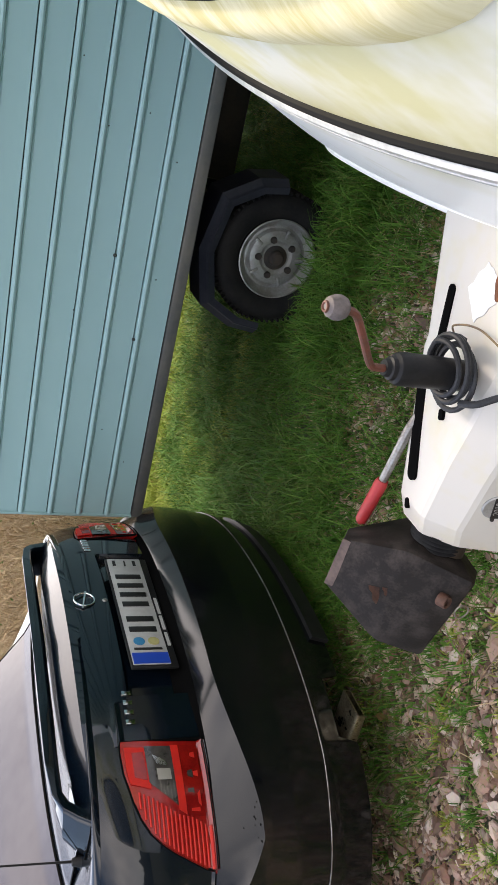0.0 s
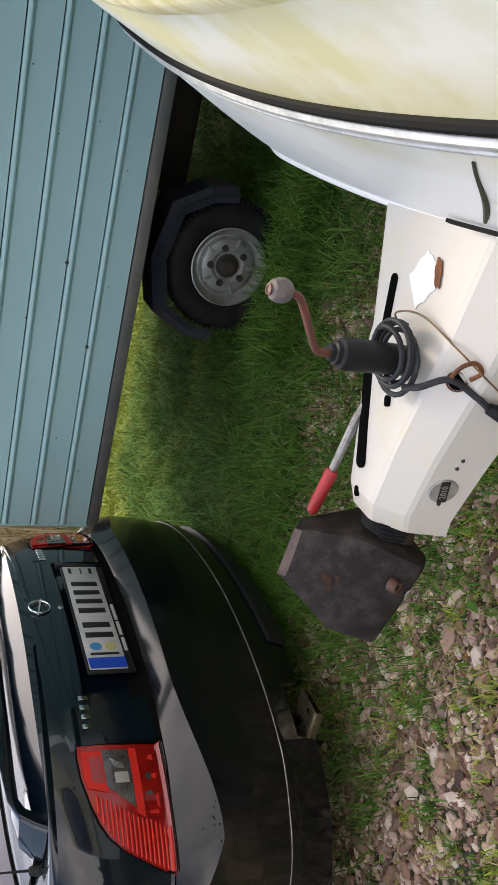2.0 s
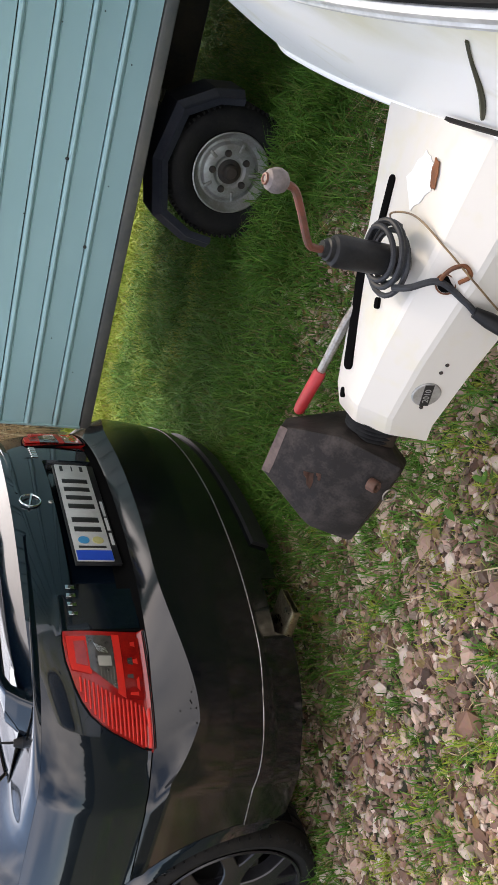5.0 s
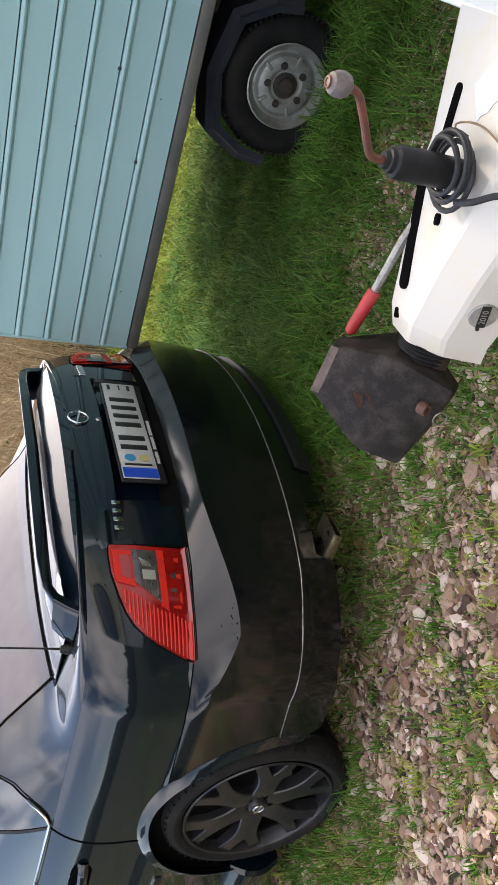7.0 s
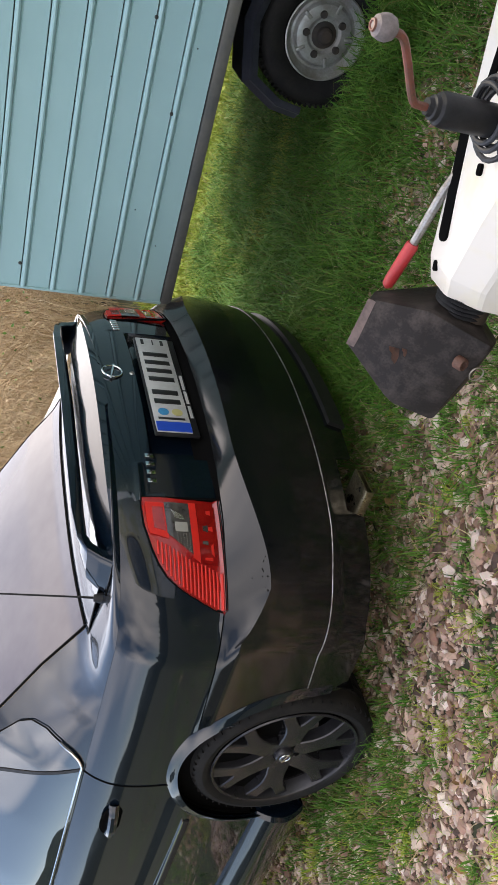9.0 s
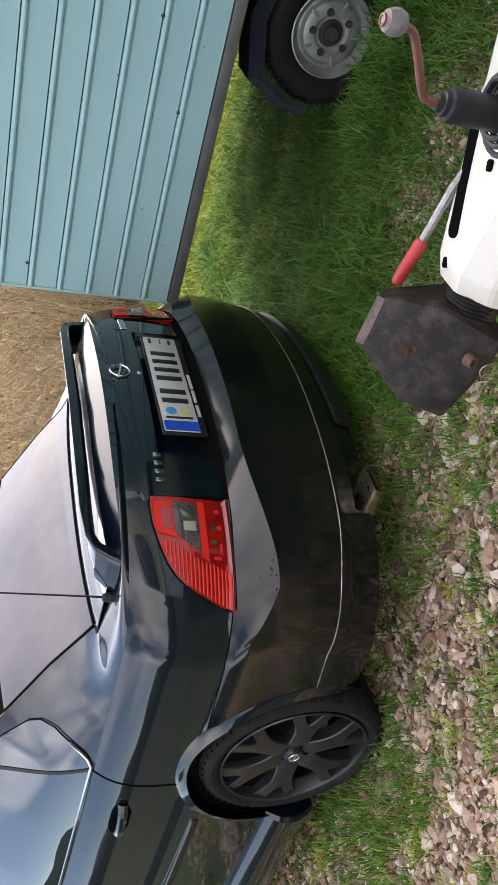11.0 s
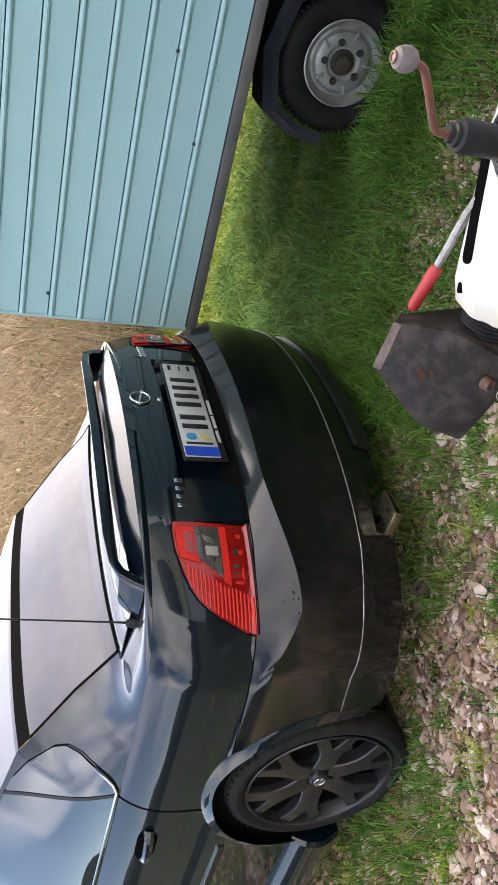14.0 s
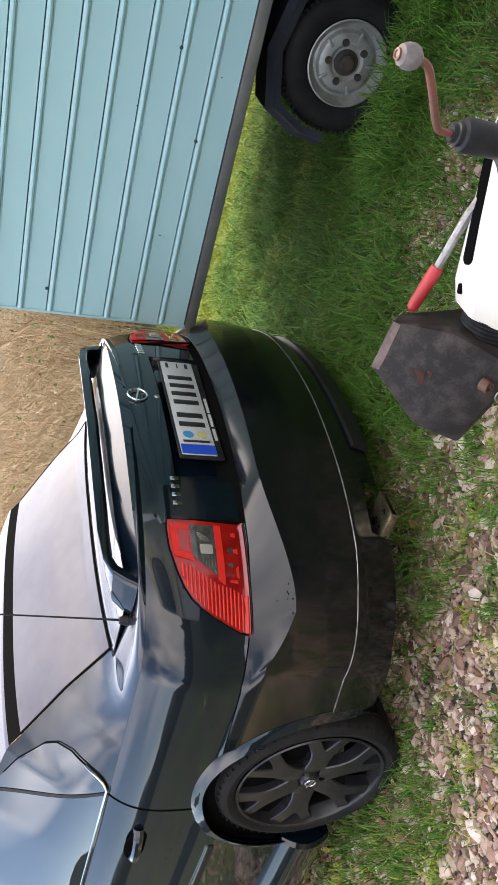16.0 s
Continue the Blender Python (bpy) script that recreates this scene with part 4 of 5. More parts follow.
# wheels
def spoke_mesh():
    """Y-shaped spoke: a waisted stem that forks towards the rim, dished and with bevelled sides."""
    sp = bmesh.new()
    stem = [(0.040, 0.036), (0.034, 0.070), (0.031, 0.105), (0.034, 0.138)]
    arm_out = [(0.042, 0.165), (0.055, 0.190), (0.068, 0.212), (0.077, 0.2265)]
    arm_in = [(0.012, 0.184), (0.022, 0.202), (0.032, 0.220), (0.040, 0.2365)]

    def dish(x, z):
        return lerp(z, [0.03, 0.08, 0.15, 0.20, 0.24], [0.020, 0.009, 0.0045, 0.004, 0.003]) + 1.2 * x * x

    left = [sp.verts.new((-x, dish(x, z), z)) for x, z in stem]
    right = [sp.verts.new((x, dish(x, z), z)) for x, z in stem]
    mid = [sp.verts.new((0, dish(0, z) - 0.002, z)) for x, z in stem]
    for i in range(len(stem) - 1):
        sp.faces.new((left[i], mid[i], mid[i + 1], left[i + 1]))
        sp.faces.new((mid[i], right[i], right[i + 1], mid[i + 1]))
    fork = sp.verts.new((0, dish(0, 0.172), 0.172))
    for s_, base in ((-1, left), (1, right)):
        outer = [base[-1]] + [sp.verts.new((s_ * x, dish(x, z), z)) for x, z in arm_out]
        inner = [fork] + [sp.verts.new((s_ * x, dish(x, z), z)) for x, z in arm_in]
        for i in range(len(outer) - 1):
            sp.faces.new((inner[i], outer[i], outer[i + 1], inner[i + 1]))
        sp.faces.new((mid[-1], base[-1], fork))
    bmesh.ops.recalc_face_normals(sp, faces=sp.faces[:])
    if sum(f.normal.y for f in sp.faces) > 0:
        bmesh.ops.reverse_faces(sp, faces=sp.faces[:])
    # bevelled shoulder, then the deep side walls
    edge = [e for e in sp.edges if e.is_boundary]
    for grow, deep in ((0.0035, 0.004), (0.004, 0.036)):
        ex = bmesh.ops.extrude_edge_only(sp, edges=edge)
        vs = [q for q in ex["geom"] if isinstance(q, bmesh.types.BMVert)]
        edge = [q for q in ex["geom"] if isinstance(q, bmesh.types.BMEdge)]
        outward = {}
        for v in vs:
            near = [e.other_vert(v) for e in v.link_edges if e not in edge]
            inside = [f.calc_center_median() for n_ in near for f in n_.link_faces if v not in f.verts]
            c = sum(inside, Vector()) / max(1, len(inside))
            d = v.co - c
            d.y = 0
            outward[v] = d.normalized() * grow if d.length > 1e-6 else Vector()
        for v in vs:
            v.co += outward[v]
            v.co.y += deep
    return sp


def car_wheel(at):
    w = new("wheel")
    w.parent, w.matrix_basis = car, at
    r = 0.306
    prof = [(0.236, 0.03), (0.244, 0.010), (0.256, 0.0), (0.272, -0.004), (0.288, 0.001), (0.298, 0.010), (0.3025, 0.020)]
    for k in range(4):
        y = 0.030 + k * 0.040
        prof += [(r - 0.001 * (k in (0, 3)), y), (r - 0.001 * (k in (0, 3)), y + 0.030), (r - 0.007, y + 0.032), (r - 0.007, y + 0.038)]
    prof += [(0.302, 0.195), (0.285, 0.210), (0.25, 0.205), (0.236, 0.19)]
    part("tyre", lathe(prof, 72), RUBBER, w, "low black tyre")
    sh = bmesh.new()
    for k in range(56):
        n0 = len(sh.verts)
        box(-0.0011, 0.0011, -0.001, 0.030, -0.004, 0.0030, bm=sh)
        sh.verts.ensure_lookup_table()
        bmesh.ops.transform(sh, matrix=pose(0, 0, 0, 0, 360 * k / 56, 0) @ pose(0, 0.004, 0.2985), verts=sh.verts[n0:])
    tagged(part("tread", sh, RUBBER, w, smooth=False), kind="stuff")
    part("rim", lathe([(0.240, 0.012), (0.2455, 0.002), (0.243, -0.003), (0.236, 0.0), (0.232, 0.010), (0.226, 0.045), (0.224, 0.05)], 72), ALLOY, w, "dark alloy rim")
    # shade behind the spokes is put into the barrel's colour
    part("rim_barrel", lathe([(0.2245, 0.046), (0.218, 0.12), (0.10, 0.13), (0.0, 0.13)], 72), VOID, w, "inside of the rim, its shade painted black")
    part("brake_disc", lathe([(0.0, 0.095), (0.14, 0.095), (0.14, 0.115), (0.0, 0.115)], 40), DULL, w, "brake disc")
    for k in range(6):
        part("spoke", spoke_mesh(), ALLOY, w, at=pose(0, 0, 0, 0, 60 * k + 30, 0))
    hub = part("hub_cap", lathe([(0.0, 0.006), (0.026, 0.006), (0.030, 0.010), (0.034, 0.022), (0.062, 0.024), (0.062, 0.05)], 32), ALLOY, w, "dark hub cap")
    part("emblem", tube([(0.017 * math.cos(a), 0.004, 0.017 * math.sin(a)) for a in np.linspace(0, 2 * math.pi, 21)[:-1]], 0.002, 6, closed=True), CHROME, hub, "bright plain ring")
    part("emblem_bar", box(-0.022, 0.022, 0.002, 0.006, -0.0025, 0.0025), CHROME, hub, at=pose(0, 0, 0, 0, 20, 0))
    for k in range(5):
        a = radians(72 * k + 50)
        part("wheel_bolt", lathe([(0.0, 0.016), (0.008, 0.016), (0.009, 0.030)], 8), VOID, w, at=pose(0.046 * math.cos(a), 0, 0.046 * math.sin(a)))
    return w


car_wheel(pose(-0.880, HUB_F, HUB_Z - 0.005, 0, 0, -90))
car_wheel(pose(0.880, HUB_F, HUB_Z - 0.005, 0, 0, 90))
car_wheel(pose(-0.870, HUB_F + 2.61, HUB_Z - 0.005, 0, 0, -90))
car_wheel(pose(0.870, HUB_F + 2.61, HUB_Z - 0.005, 0, 0, 90))


# upper body: boot top, rear window, roof, flanks
UF = [0.017, 0.07, 0.12, 0.20, 0.30, 0.50, 0.56, 0.70, 0.93, 1.00, 1.30, 1.70, 2.30]
UC = [0.932, 1.000, 1.006, 1.004, 1.000, 0.990, 1.012, 1.092, 1.212, 1.252, 1.330, 1.365, 1.340]
UE = [0.560, 0.580, 0.600, 0.615, 0.620, 0.585, 0.575, 0.572, 0.570, 0.575, 0.580, 0.580, 0.570]
UZ = [0.924, 0.948, 0.950, 0.945, 0.947, 0.965, 0.990, 1.072, 1.185, 1.228, 1.288, 1.318, 1.290]


def belt_w(f):
    w, f0, d = 0.80, 0.015, 0.33
    if f < f0 + d:
        return w * math.sqrt(max(0.0, 1 - (1 - (f - f0) / d) ** 2))
    return w * (1 - 0.018 * max(0, f - 1.0) ** 2)


def top(f, x):
    """Point of the roof, window or boot top at f, x across from -1 to 1 of its half width."""
    e, zc, ze = lerp(f, UF, UE), lerp(f, UF, UC), lerp(f, UF, UZ)
    e = min(e, belt_w(f) * 0.96)
    return Vector((e * x, f, ze + (zc - ze) * (1 - abs(x) ** 2.6)))


def flank(f, w, side=-1):
    """Point of the flank between the edge of roof or window (w 0) and the waistline (w 1)."""
    e, ze = lerp(f, UF, UE), lerp(f, UF, UZ)
    b = belt_w(f)
    e = min(e, b * 0.96)
    bulge = 0.030 * math.sin(math.pi * w ** 1.6) * min(1, max(0.8, (ze - 0.93) / 0.15))
    return Vector((side * (e + (b - e) * w + bulge * 0.6), f, ze + (0.9305 - ze) * w + bulge * 0.5))


FST = sorted(set(list(np.linspace(0.018, 0.20, 14)) + list(np.linspace(0.20, 1.02, 60)) + list(np.linspace(1.02, 2.3, 30))))


def strip_mesh(fn, fs, n, thick=0.0):
    return grid(lambda u, v: fn(lerp(u * (len(fs) - 1), list(range(len(fs))), fs), v), len(fs) - 1, n, thick)


def boot_edge(x):
    return 0.015 + 0.33 * (1 - math.sqrt(1 - min(1, x / 0.8 if x > 0 else -x / 0.8) ** 2))


def boot_up(u, v):
    """Steep bright band above the boot's rear face, then the flat top up to the window."""
    x = -0.612 + 1.224 * u
    fe, hx = boot_edge(x), 0.066 * (1 - (abs(x) / 0.69) ** 4) + 0.006
    if v < 0.1:
        return Vector((x, fe + 0.12 * v, 0.930 + 4.2 * v * hx))
    if v < 0.3:
        t = (v - 0.1) / 0.2
        return Vector((x, fe + 0.012 + 0.068 * t, 0.930 + hx * (0.42 + 0.58 * t)))
    t = (v - 0.3) / 0.7
    z1 = top(0.503, max(-1, min(1, x / 0.585))).z
    return Vector((x, fe + 0.080 + (0.503 - fe - 0.080) * t, 0.930 + hx + (z1 - 0.930 - hx) * t ** 0.7))


part("boot_top", grid(boot_up, 60, 30, 0.003), PAINT, car, "boot top panel with a bright sloping band")
for s in (-1, 1):
    part("flank", strip_mesh(lambda f, v: flank(f, v, s), FST, 18), PAINT, car, "upper flank and pillar")
gl = [f for f in FST if 0.50 <= f <= 0.94]
part("rear_window", strip_mesh(lambda f, v: top(f, (2 * v - 1) * 0.985) + Vector((0, -0.002, 0.003)), gl, 40, 0.004), REARGLASS, car, "large rear window reflecting the white sky")
part("window_seal", tube([top(f, -0.992) + Vector((0, 0, 0.002)) for f in gl], 0.004, 6), VOID, car)
part("window_seal", tube([top(f, 0.992) + Vector((0, 0, 0.002)) for f in gl], 0.004, 6), VOID, car)
part("window_base_seal", tube([top(0.502, x) + Vector((0, 0, 0.001)) for x in np.linspace(-0.98, 0.98, 40)], 0.006, 6), VOID, car)
part("roof_seal", strip_mesh(lambda f, v: top(f, (2 * v - 1) * 0.99) + Vector((0, 0, 0.0015)), [0.935, 0.95, 0.965, 0.98, 0.992], 30, 0.003), VOID, car, "black joint in front of the rear window")
part("roof_panel", strip_mesh(lambda f, v: top(f, 2 * v - 1) + Vector((0, 0, 0.001)), [f for f in FST if f >= 0.99], 40, 0.003), REARGLASS, car, "smooth roof panel")
part("cabin_floor", box(-0.7, 0.7, 0.6, 2.2, 0.5, 0.6), VOID, car)


def rear_edge(w):
    return lerp(w, [0.04, 0.12, 0.22, 0.32, 0.5, 0.7, 0.85, 0.93, 0.97], [1.14, 1.02, 0.905, 0.862, 0.838, 0.842, 0.856, 0.875, 0.90])


def divide(w):
    return 0.915 + (0.97 - w) * 0.30


for s in (-1, 1):
    def qg(u, v):
        w = 0.045 + 0.925 * v
        f0 = rear_edge(w)
        f = f0 + (divide(w) - f0) * u
        return flank(f, w, s) + Vector((s * 0.003, 0, 0.002))
    part("quarter_glass", grid(qg, 10, 30, 0.003), CARGLASS, car, "small rounded triangular side window")

    def dg(u, v):
        w = 0.045 + 0.925 * v
        return flank(divide(w) + 0.022 + 1.1 * u, w, s) + Vector((s * 0.003, 0, 0.002))
    part("door_glass", grid(dg, 24, 24, 0.003), CARGLASS, car, "side window reflecting clouds and trees")
    part("window_divider", grid(lambda u, v: flank(divide(0.03 + 0.95 * v) + 0.004 + 0.014 * u, 0.03 + 0.95 * v, s) + Vector((s * 0.0045, 0, 0.003)), 2, 24, 0.003), BLACK, car)
    line = [flank(rear_edge(w) - 0.006, w, s) + Vector((s * 0.004, 0, 0.003)) for w in np.linspace(0.06, 0.95, 40)]
    part("glass_seal", tube(line, 0.0022, 6), VOID, car)
    line = [flank(rear_edge(w) - 0.004, w, s) + Vector((s * 0.006, 0, 0.003)) for w in np.linspace(0.70, 0.965, 12)] + [flank(f, 0.982, s) + Vector((s * 0.006, 0, 0.003)) for f in np.linspace(0.905, 2.1, 40)]
    part("chrome_trim", tube(line, 0.0045, 8), CHROME, car, "bright window trim")
    part("door_gap", tube([flank(0.9275, w, s) + Vector((s * 0.0005, 0, 0)) for w in np.linspace(0.985, 1.0, 3)] + [ring_at(s * a_fwd(0.9275, z), z, 0.0002) for z in np.linspace(0.928, 0.66, 30)], 0.0028, 6), VOID, car)

# rear wing
WL = [0.0, 0.30, 0.46, 0.550, 0.582, 0.602, 0.620]
WZ = [1.030, 1.029, 1.026, 1.019, 1.004, 0.971, 0.936]
WA = [0.085, 0.104, 0.130, 0.150, 0.160, 0.168, 0.172]
WB = [0.190, 0.205, 0.225, 0.260, 0.290, 0.310, 0.320]


def wing(u, v):
    t = -1 + 2 * u
    k = abs(t) * 6
    idx = list(range(7))
    x, z, fa, fb = (lerp(k, idx, q) for q in (WL, WZ, WA, WB))
    a = 2 * math.pi * v
    c, sn = math.cos(a), math.sin(a)
    f = (fa + fb) / 2 + (fb - fa) / 2 * math.copysign(abs(c) ** 0.6, c)
    h = 0.021 * math.copysign(abs(sn) ** 0.35, sn) * (0.65 + 0.35 * c * -1)
    lean = lerp(k, idx, [0, 0.02, 0.08, 0.30, 0.72, 0.85, 0.85])
    return Vector((math.copysign(x + h * lean, t), f, z - 0.005 + h * (1 - 0.6 * lean) - 0.020 * c * (1 - lean)))


spoiler = part("rear_wing", grid(lambda u, v: wing(u, v), 72, 24), PAINT, car, "arched rear wing with down-turned ends")
for s in (-1, 1):
    part("wing_gap", tube([(s * 0.648, f, flank(f, 0.15, s).z + 0.001) for f in np.linspace(0.17, 0.29, 8)], 0.003, 6), VOID, car)


# tail lights
def lamp_top(u):
    return lerp(u, [0, 0.10, 0.27, 0.49, 0.62, 0.72, 0.80, 0.86, 0.93, 1.0], [0.866, 0.868, 0.864, 0.846, 0.830, 0.810, 0.782, 0.752, 0.706, 0.655])


def lamp(u, v, side, out):
    x = 0.499 + (0.790 - 0.499) * u
    zl = 0.648
    z = zl + (lamp_top(u) - zl) * v
    x -= 0.018 * v * (1 - u)
    return ring_at(a_of(side * x, z), z, out)


LAMP_LOW = 0.648


def lamp_z(u, z, side, out):
    """Point of the lamp's face at u across and height z, held inside its outline."""
    hi = lamp_top(u) - 0.006
    z = max(LAMP_LOW + 0.004, min(hi, z))
    return lamp(u, (z - LAMP_LOW) / (lamp_top(u) - LAMP_LOW), side, out)


def chamber(side, corners, out, mat, name, label, tl, nu=10, nz=10):
    """Four-cornered field of the lamp: (u, z) of lower inner, lower outer, upper outer, upper inner corner."""
    c = corners

    def fn(p, q):
        u = (c[0][0] * (1 - p) + c[1][0] * p) * (1 - q) + (c[3][0] * (1 - p) + c[2][0] * p) * q
        z = (c[0][1] * (1 - p) + c[1][1] * p) * (1 - q) + (c[3][1] * (1 - p) + c[2][1] * p) * q
        return lamp_z(u, z, side, out)
    return part(name, grid(fn, nu, nz, 0.002), mat, tl, label)


for s in (-1, 1):
    tl = part("tail_light", grid(lambda u, v: lamp(u, v, s, 0.006 + 0.004 * math.sin(math.pi * min(1, v * 1.02)) * math.sin(math.pi * min(1, u + 0.05))), 50, 30, 0.010), REDLENS, car, "large wrap-round red tail light")
    part("lamp_seal", tube([lamp(u, 1.0, s, 0.002) for u in np.linspace(0, 1, 40)] + [lamp(u, 0.0, s, 0.002) for u in np.linspace(1, 0, 30)], 0.004, 6, closed=True), VOID, tl)
    chamber(s, [(0.06, 0.806), (0.40, 0.800), (0.34, 0.858), (0.05, 0.860)], 0.0128, REDBRIGHT, "reflector", "bright red reflector field", tl)
    chamber(s, [(0.10, 0.812), (0.33, 0.808), (0.30, 0.840), (0.10, 0.842)], 0.0142, REDLENS, "reflector_field", "inner field of the reflector", tl)
    chamber(s, [(0.05, 0.738), (0.53, 0.735), (0.35, 0.804), (0.05, 0.808)], 0.0138, SMOKE, "reversing_lamp", "smoked reversing lamp", tl)
    chamber(s, [(0.24, 0.746), (0.33, 0.745), (0.33, 0.781), (0.24, 0.782)], 0.0155, BULB, "bulb_mirror", "pale square bulb reflector", tl, 3, 3)
    chamber(s, [(0.17, 0.757), (0.22, 0.752), (0.20, 0.780), (0.12, 0.790)], 0.0150, CHROME, "mirror", "small bright mirror", tl, 3, 3)
    chamber(s, [(0.04, 0.717), (0.60, 0.715), (0.56, 0.735), (0.04, 0.737)], 0.0135, REDBRIGHT, "light_bar", "bright red bar", tl)
    chamber(s, [(0.04, 0.667), (0.62, 0.667), (0.60, 0.713), (0.04, 0.715)], 0.0130, REDDARK, "fog_lamp", "deep red lamp chamber", tl)
    # bright red and dark patches paint the sparkle of the deep red chamber
    for u0, z0, du, dz, mt in ((0.10, 0.676, 0.05, 0.012, REDBRIGHT), (0.25, 0.688, 0.07, 0.014, SMOKE), (0.26, 0.674, 0.05, 0.012, REDBRIGHT), (0.40, 0.690, 0.04, 0.016, SMOKE), (0.42, 0.675, 0.12, 0.007, REDBRIGHT), (0.55, 0.680, 0.03, 0.022, REDBRIGHT)):
        chamber(s, [(u0, z0), (u0 + du, z0), (u0 + du * 0.8, z0 + dz), (u0 + 0.2 * du, z0 + dz)], 0.0148, mt, "facet", "small facet, sparkle of the lamp put into its colour", tl, 3, 3)
    dots = bmesh.new()
    for i in range(9):
        for j in range(5):
            z0 = 0.742 + 0.0085 * j
            u0 = 0.345 + 0.020 * i + (0.010 if j % 2 else 0.0)
            if u0 < 0.52 - (z0 - 0.738) * 2.3:
                bmesh.ops.create_uvsphere(dots, u_segments=6, v_segments=4, radius=0.0014, matrix=Matrix.Translation(lamp_z(u0, z0, s, 0.0160)))
    part("dot_pattern", dots, BULB, tl, "pale dots inside the lamp")
    for k in range(17):
        z0 = 0.656 + 0.0108 * k
        u0 = lerp(z0, [0.65, 0.70, 0.73, 0.80, 0.84], [0.70, 0.62, 0.60, 0.46, 0.40])
        u1 = lerp(-z0 - 0.010, [-q for q in (0.866, 0.864, 0.846, 0.830, 0.810, 0.782, 0.752, 0.706, 0.655)], [0.0, 0.27, 0.49, 0.62, 0.72, 0.80, 0.86, 0.93, 1.0]) - 0.015
        if u1 - u0 > 0.05:
            part("lens_rib", grid(lambda u, v: lamp_z(u0 + (u1 - u0) * u, z0 + 0.0062 * v, s, 0.0112 + 0.0014 * math.sin(math.pi * v)), 16, 4, 0.002), REDBRIGHT, tl)

# number plate: characters only as bars
PL = -0.012
plate = part("number_plate", box(-0.2625, 0.2625, PL - 0.004, PL, 0.688, 0.800, 0.003), PLATE, car, "white number plate with a blue end")
plate.matrix_basis = pose(0, 0.010, 0.0, 0, 0, 0)
part("plate_frame", box(-0.270, 0.270, PL + 0.001, PL + 0.012, 0.664, 0.806, 0.004), BLACK, plate, "black plate holder")
part("blue_field", box(-0.2600, -0.215, PL - 0.006, PL - 0.003, 0.690, 0.798), EUBLUE, plate, "blue end field")
for x0, wd in ((-0.205, 0.016), (-0.128, 0.040), (-0.080, 0.042), (-0.005, 0.040), (0.045, 0.038), (0.093, 0.038), (0.141, 0.038)):
    part("character_bar", box(x0 + wd * 0.2, x0 + wd * 0.8, PL - 0.006, PL - 0.003, 0.702, 0.787, 0.001), INK, plate)
for z0 in (0.707, 0.742, 0.775):
    part("small_print_bar", box(0.222, 0.250, PL - 0.006, PL - 0.003, z0, z0 + (0.010 if z0 != 0.742 else 0.004)), INK, plate)
for z0, mt in ((0.722, SEALGOLD), (0.766, SEALBLUE)):
    part("seal", lathe([(0.0, -0.002), (0.017, -0.002), (0.0175, 0.0)], 24), mt, plate, "round seal", at=pose(-0.163, PL - 0.004, z0))
for x0, x1 in ((-0.18, -0.12), (-0.105, -0.04), (-0.03, 0.05)):
    part("holder_print_bar", box(x0, x1, PL - 0.0015, PL + 0.003, 0.671, 0.680), PLATE, plate)

# badges and lock on the boot
em = part("emblem", tube([(0.032 * math.cos(a), 0, 0.032 * math.sin(a)) for a in np.linspace(0, 2 * math.pi, 33)[:-1]], 0.0032, 8, closed=True), CHROME, car, "bright plain ring", at=pose(0.055, ring_at(0.04, 0.90).y - 0.006, 0.900))
part("emblem_bar", box(-0.042, 0.042, -0.002, 0.002, -0.0035, 0.0035, 0.001), CHROME, em, at=pose(0, 0, 0, 0, 12, 0))
for k in range(4):
    x = -0.428 + 0.030 * k
    q = ring_at(a_of(x, 0.830), 0.830)
    part("badge_bar", box(-0.0075, 0.0075, -0.002, 0.001, -0.013, 0.013, 0.001), CHROME, car, "chrome badge bar", at=pose(x, q.y - 0.001, 0.830, 0, 0, -8))
for k in range(5):
    x = 0.378 + 0.022 * k
    q = ring_at(a_of(x, 0.845), 0.845)
    part("badge_bar", box(-0.007, 0.007, -0.003, 0.001, -0.012, 0.012, 0.002), CHROME, car, "chrome badge bar", at=pose(x, q.y - 0.001, 0.845, 0, 0, 8))
part("boot_lock", lathe([(0.0, -0.004), (0.006, -0.004), (0.009, 0.0)], 16), DULL, car, "boot lock", at=pose(0.050, ring_at(0.03, 0.836).y, 0.836))

# aerial and exhaust
an = part("aerial", tube([(-0.618, 0.335, 0.955), (-0.616, 0.332, 1.02), (-0.60, 0.31, 1.62)], [0.0042, 0.0028, 0.0018], 8), BLACK, car, "thin black rod aerial")
part("aerial_base", lathe([(0.0, 0.0), (0.016, 0.0), (0.015, 0.012), (0.010, 0.030), (0.0, 0.032)], 16, m=pose(-0.618, 0.335, 0.942, 90, 0, 0)), BLACK, an, "black aerial foot")
bm = bmesh.new()
for x0, x1 in ((-0.556, -0.452),):
    def ex(u, v):
        a = 2 * math.pi * u
        c, sn = math.cos(a), math.sin(a)
        return Vector(((x0 + x1) / 2 + (x1 - x0) / 2 * math.copysign(abs(c) ** 0.4, c), -0.052 + 0.26 * v - 0.012 * sn, 0.212 + 0.020 * math.copysign(abs(sn) ** 0.4, sn)))
    grid(ex, 40, 4, 0.004, bm=bm, close_u=True)
part("exhaust_tip", bm, BRASSY, car, "flat chrome exhaust tip")
part("exhaust_inside", box(-0.545, -0.463, -0.020, 0.20, 0.2005, 0.2235, 0.004), VOID, car)
part("underbody", box(-0.70, 0.70, 0.25, 3.4, 0.17, 0.30, 0.02), VOID, car)
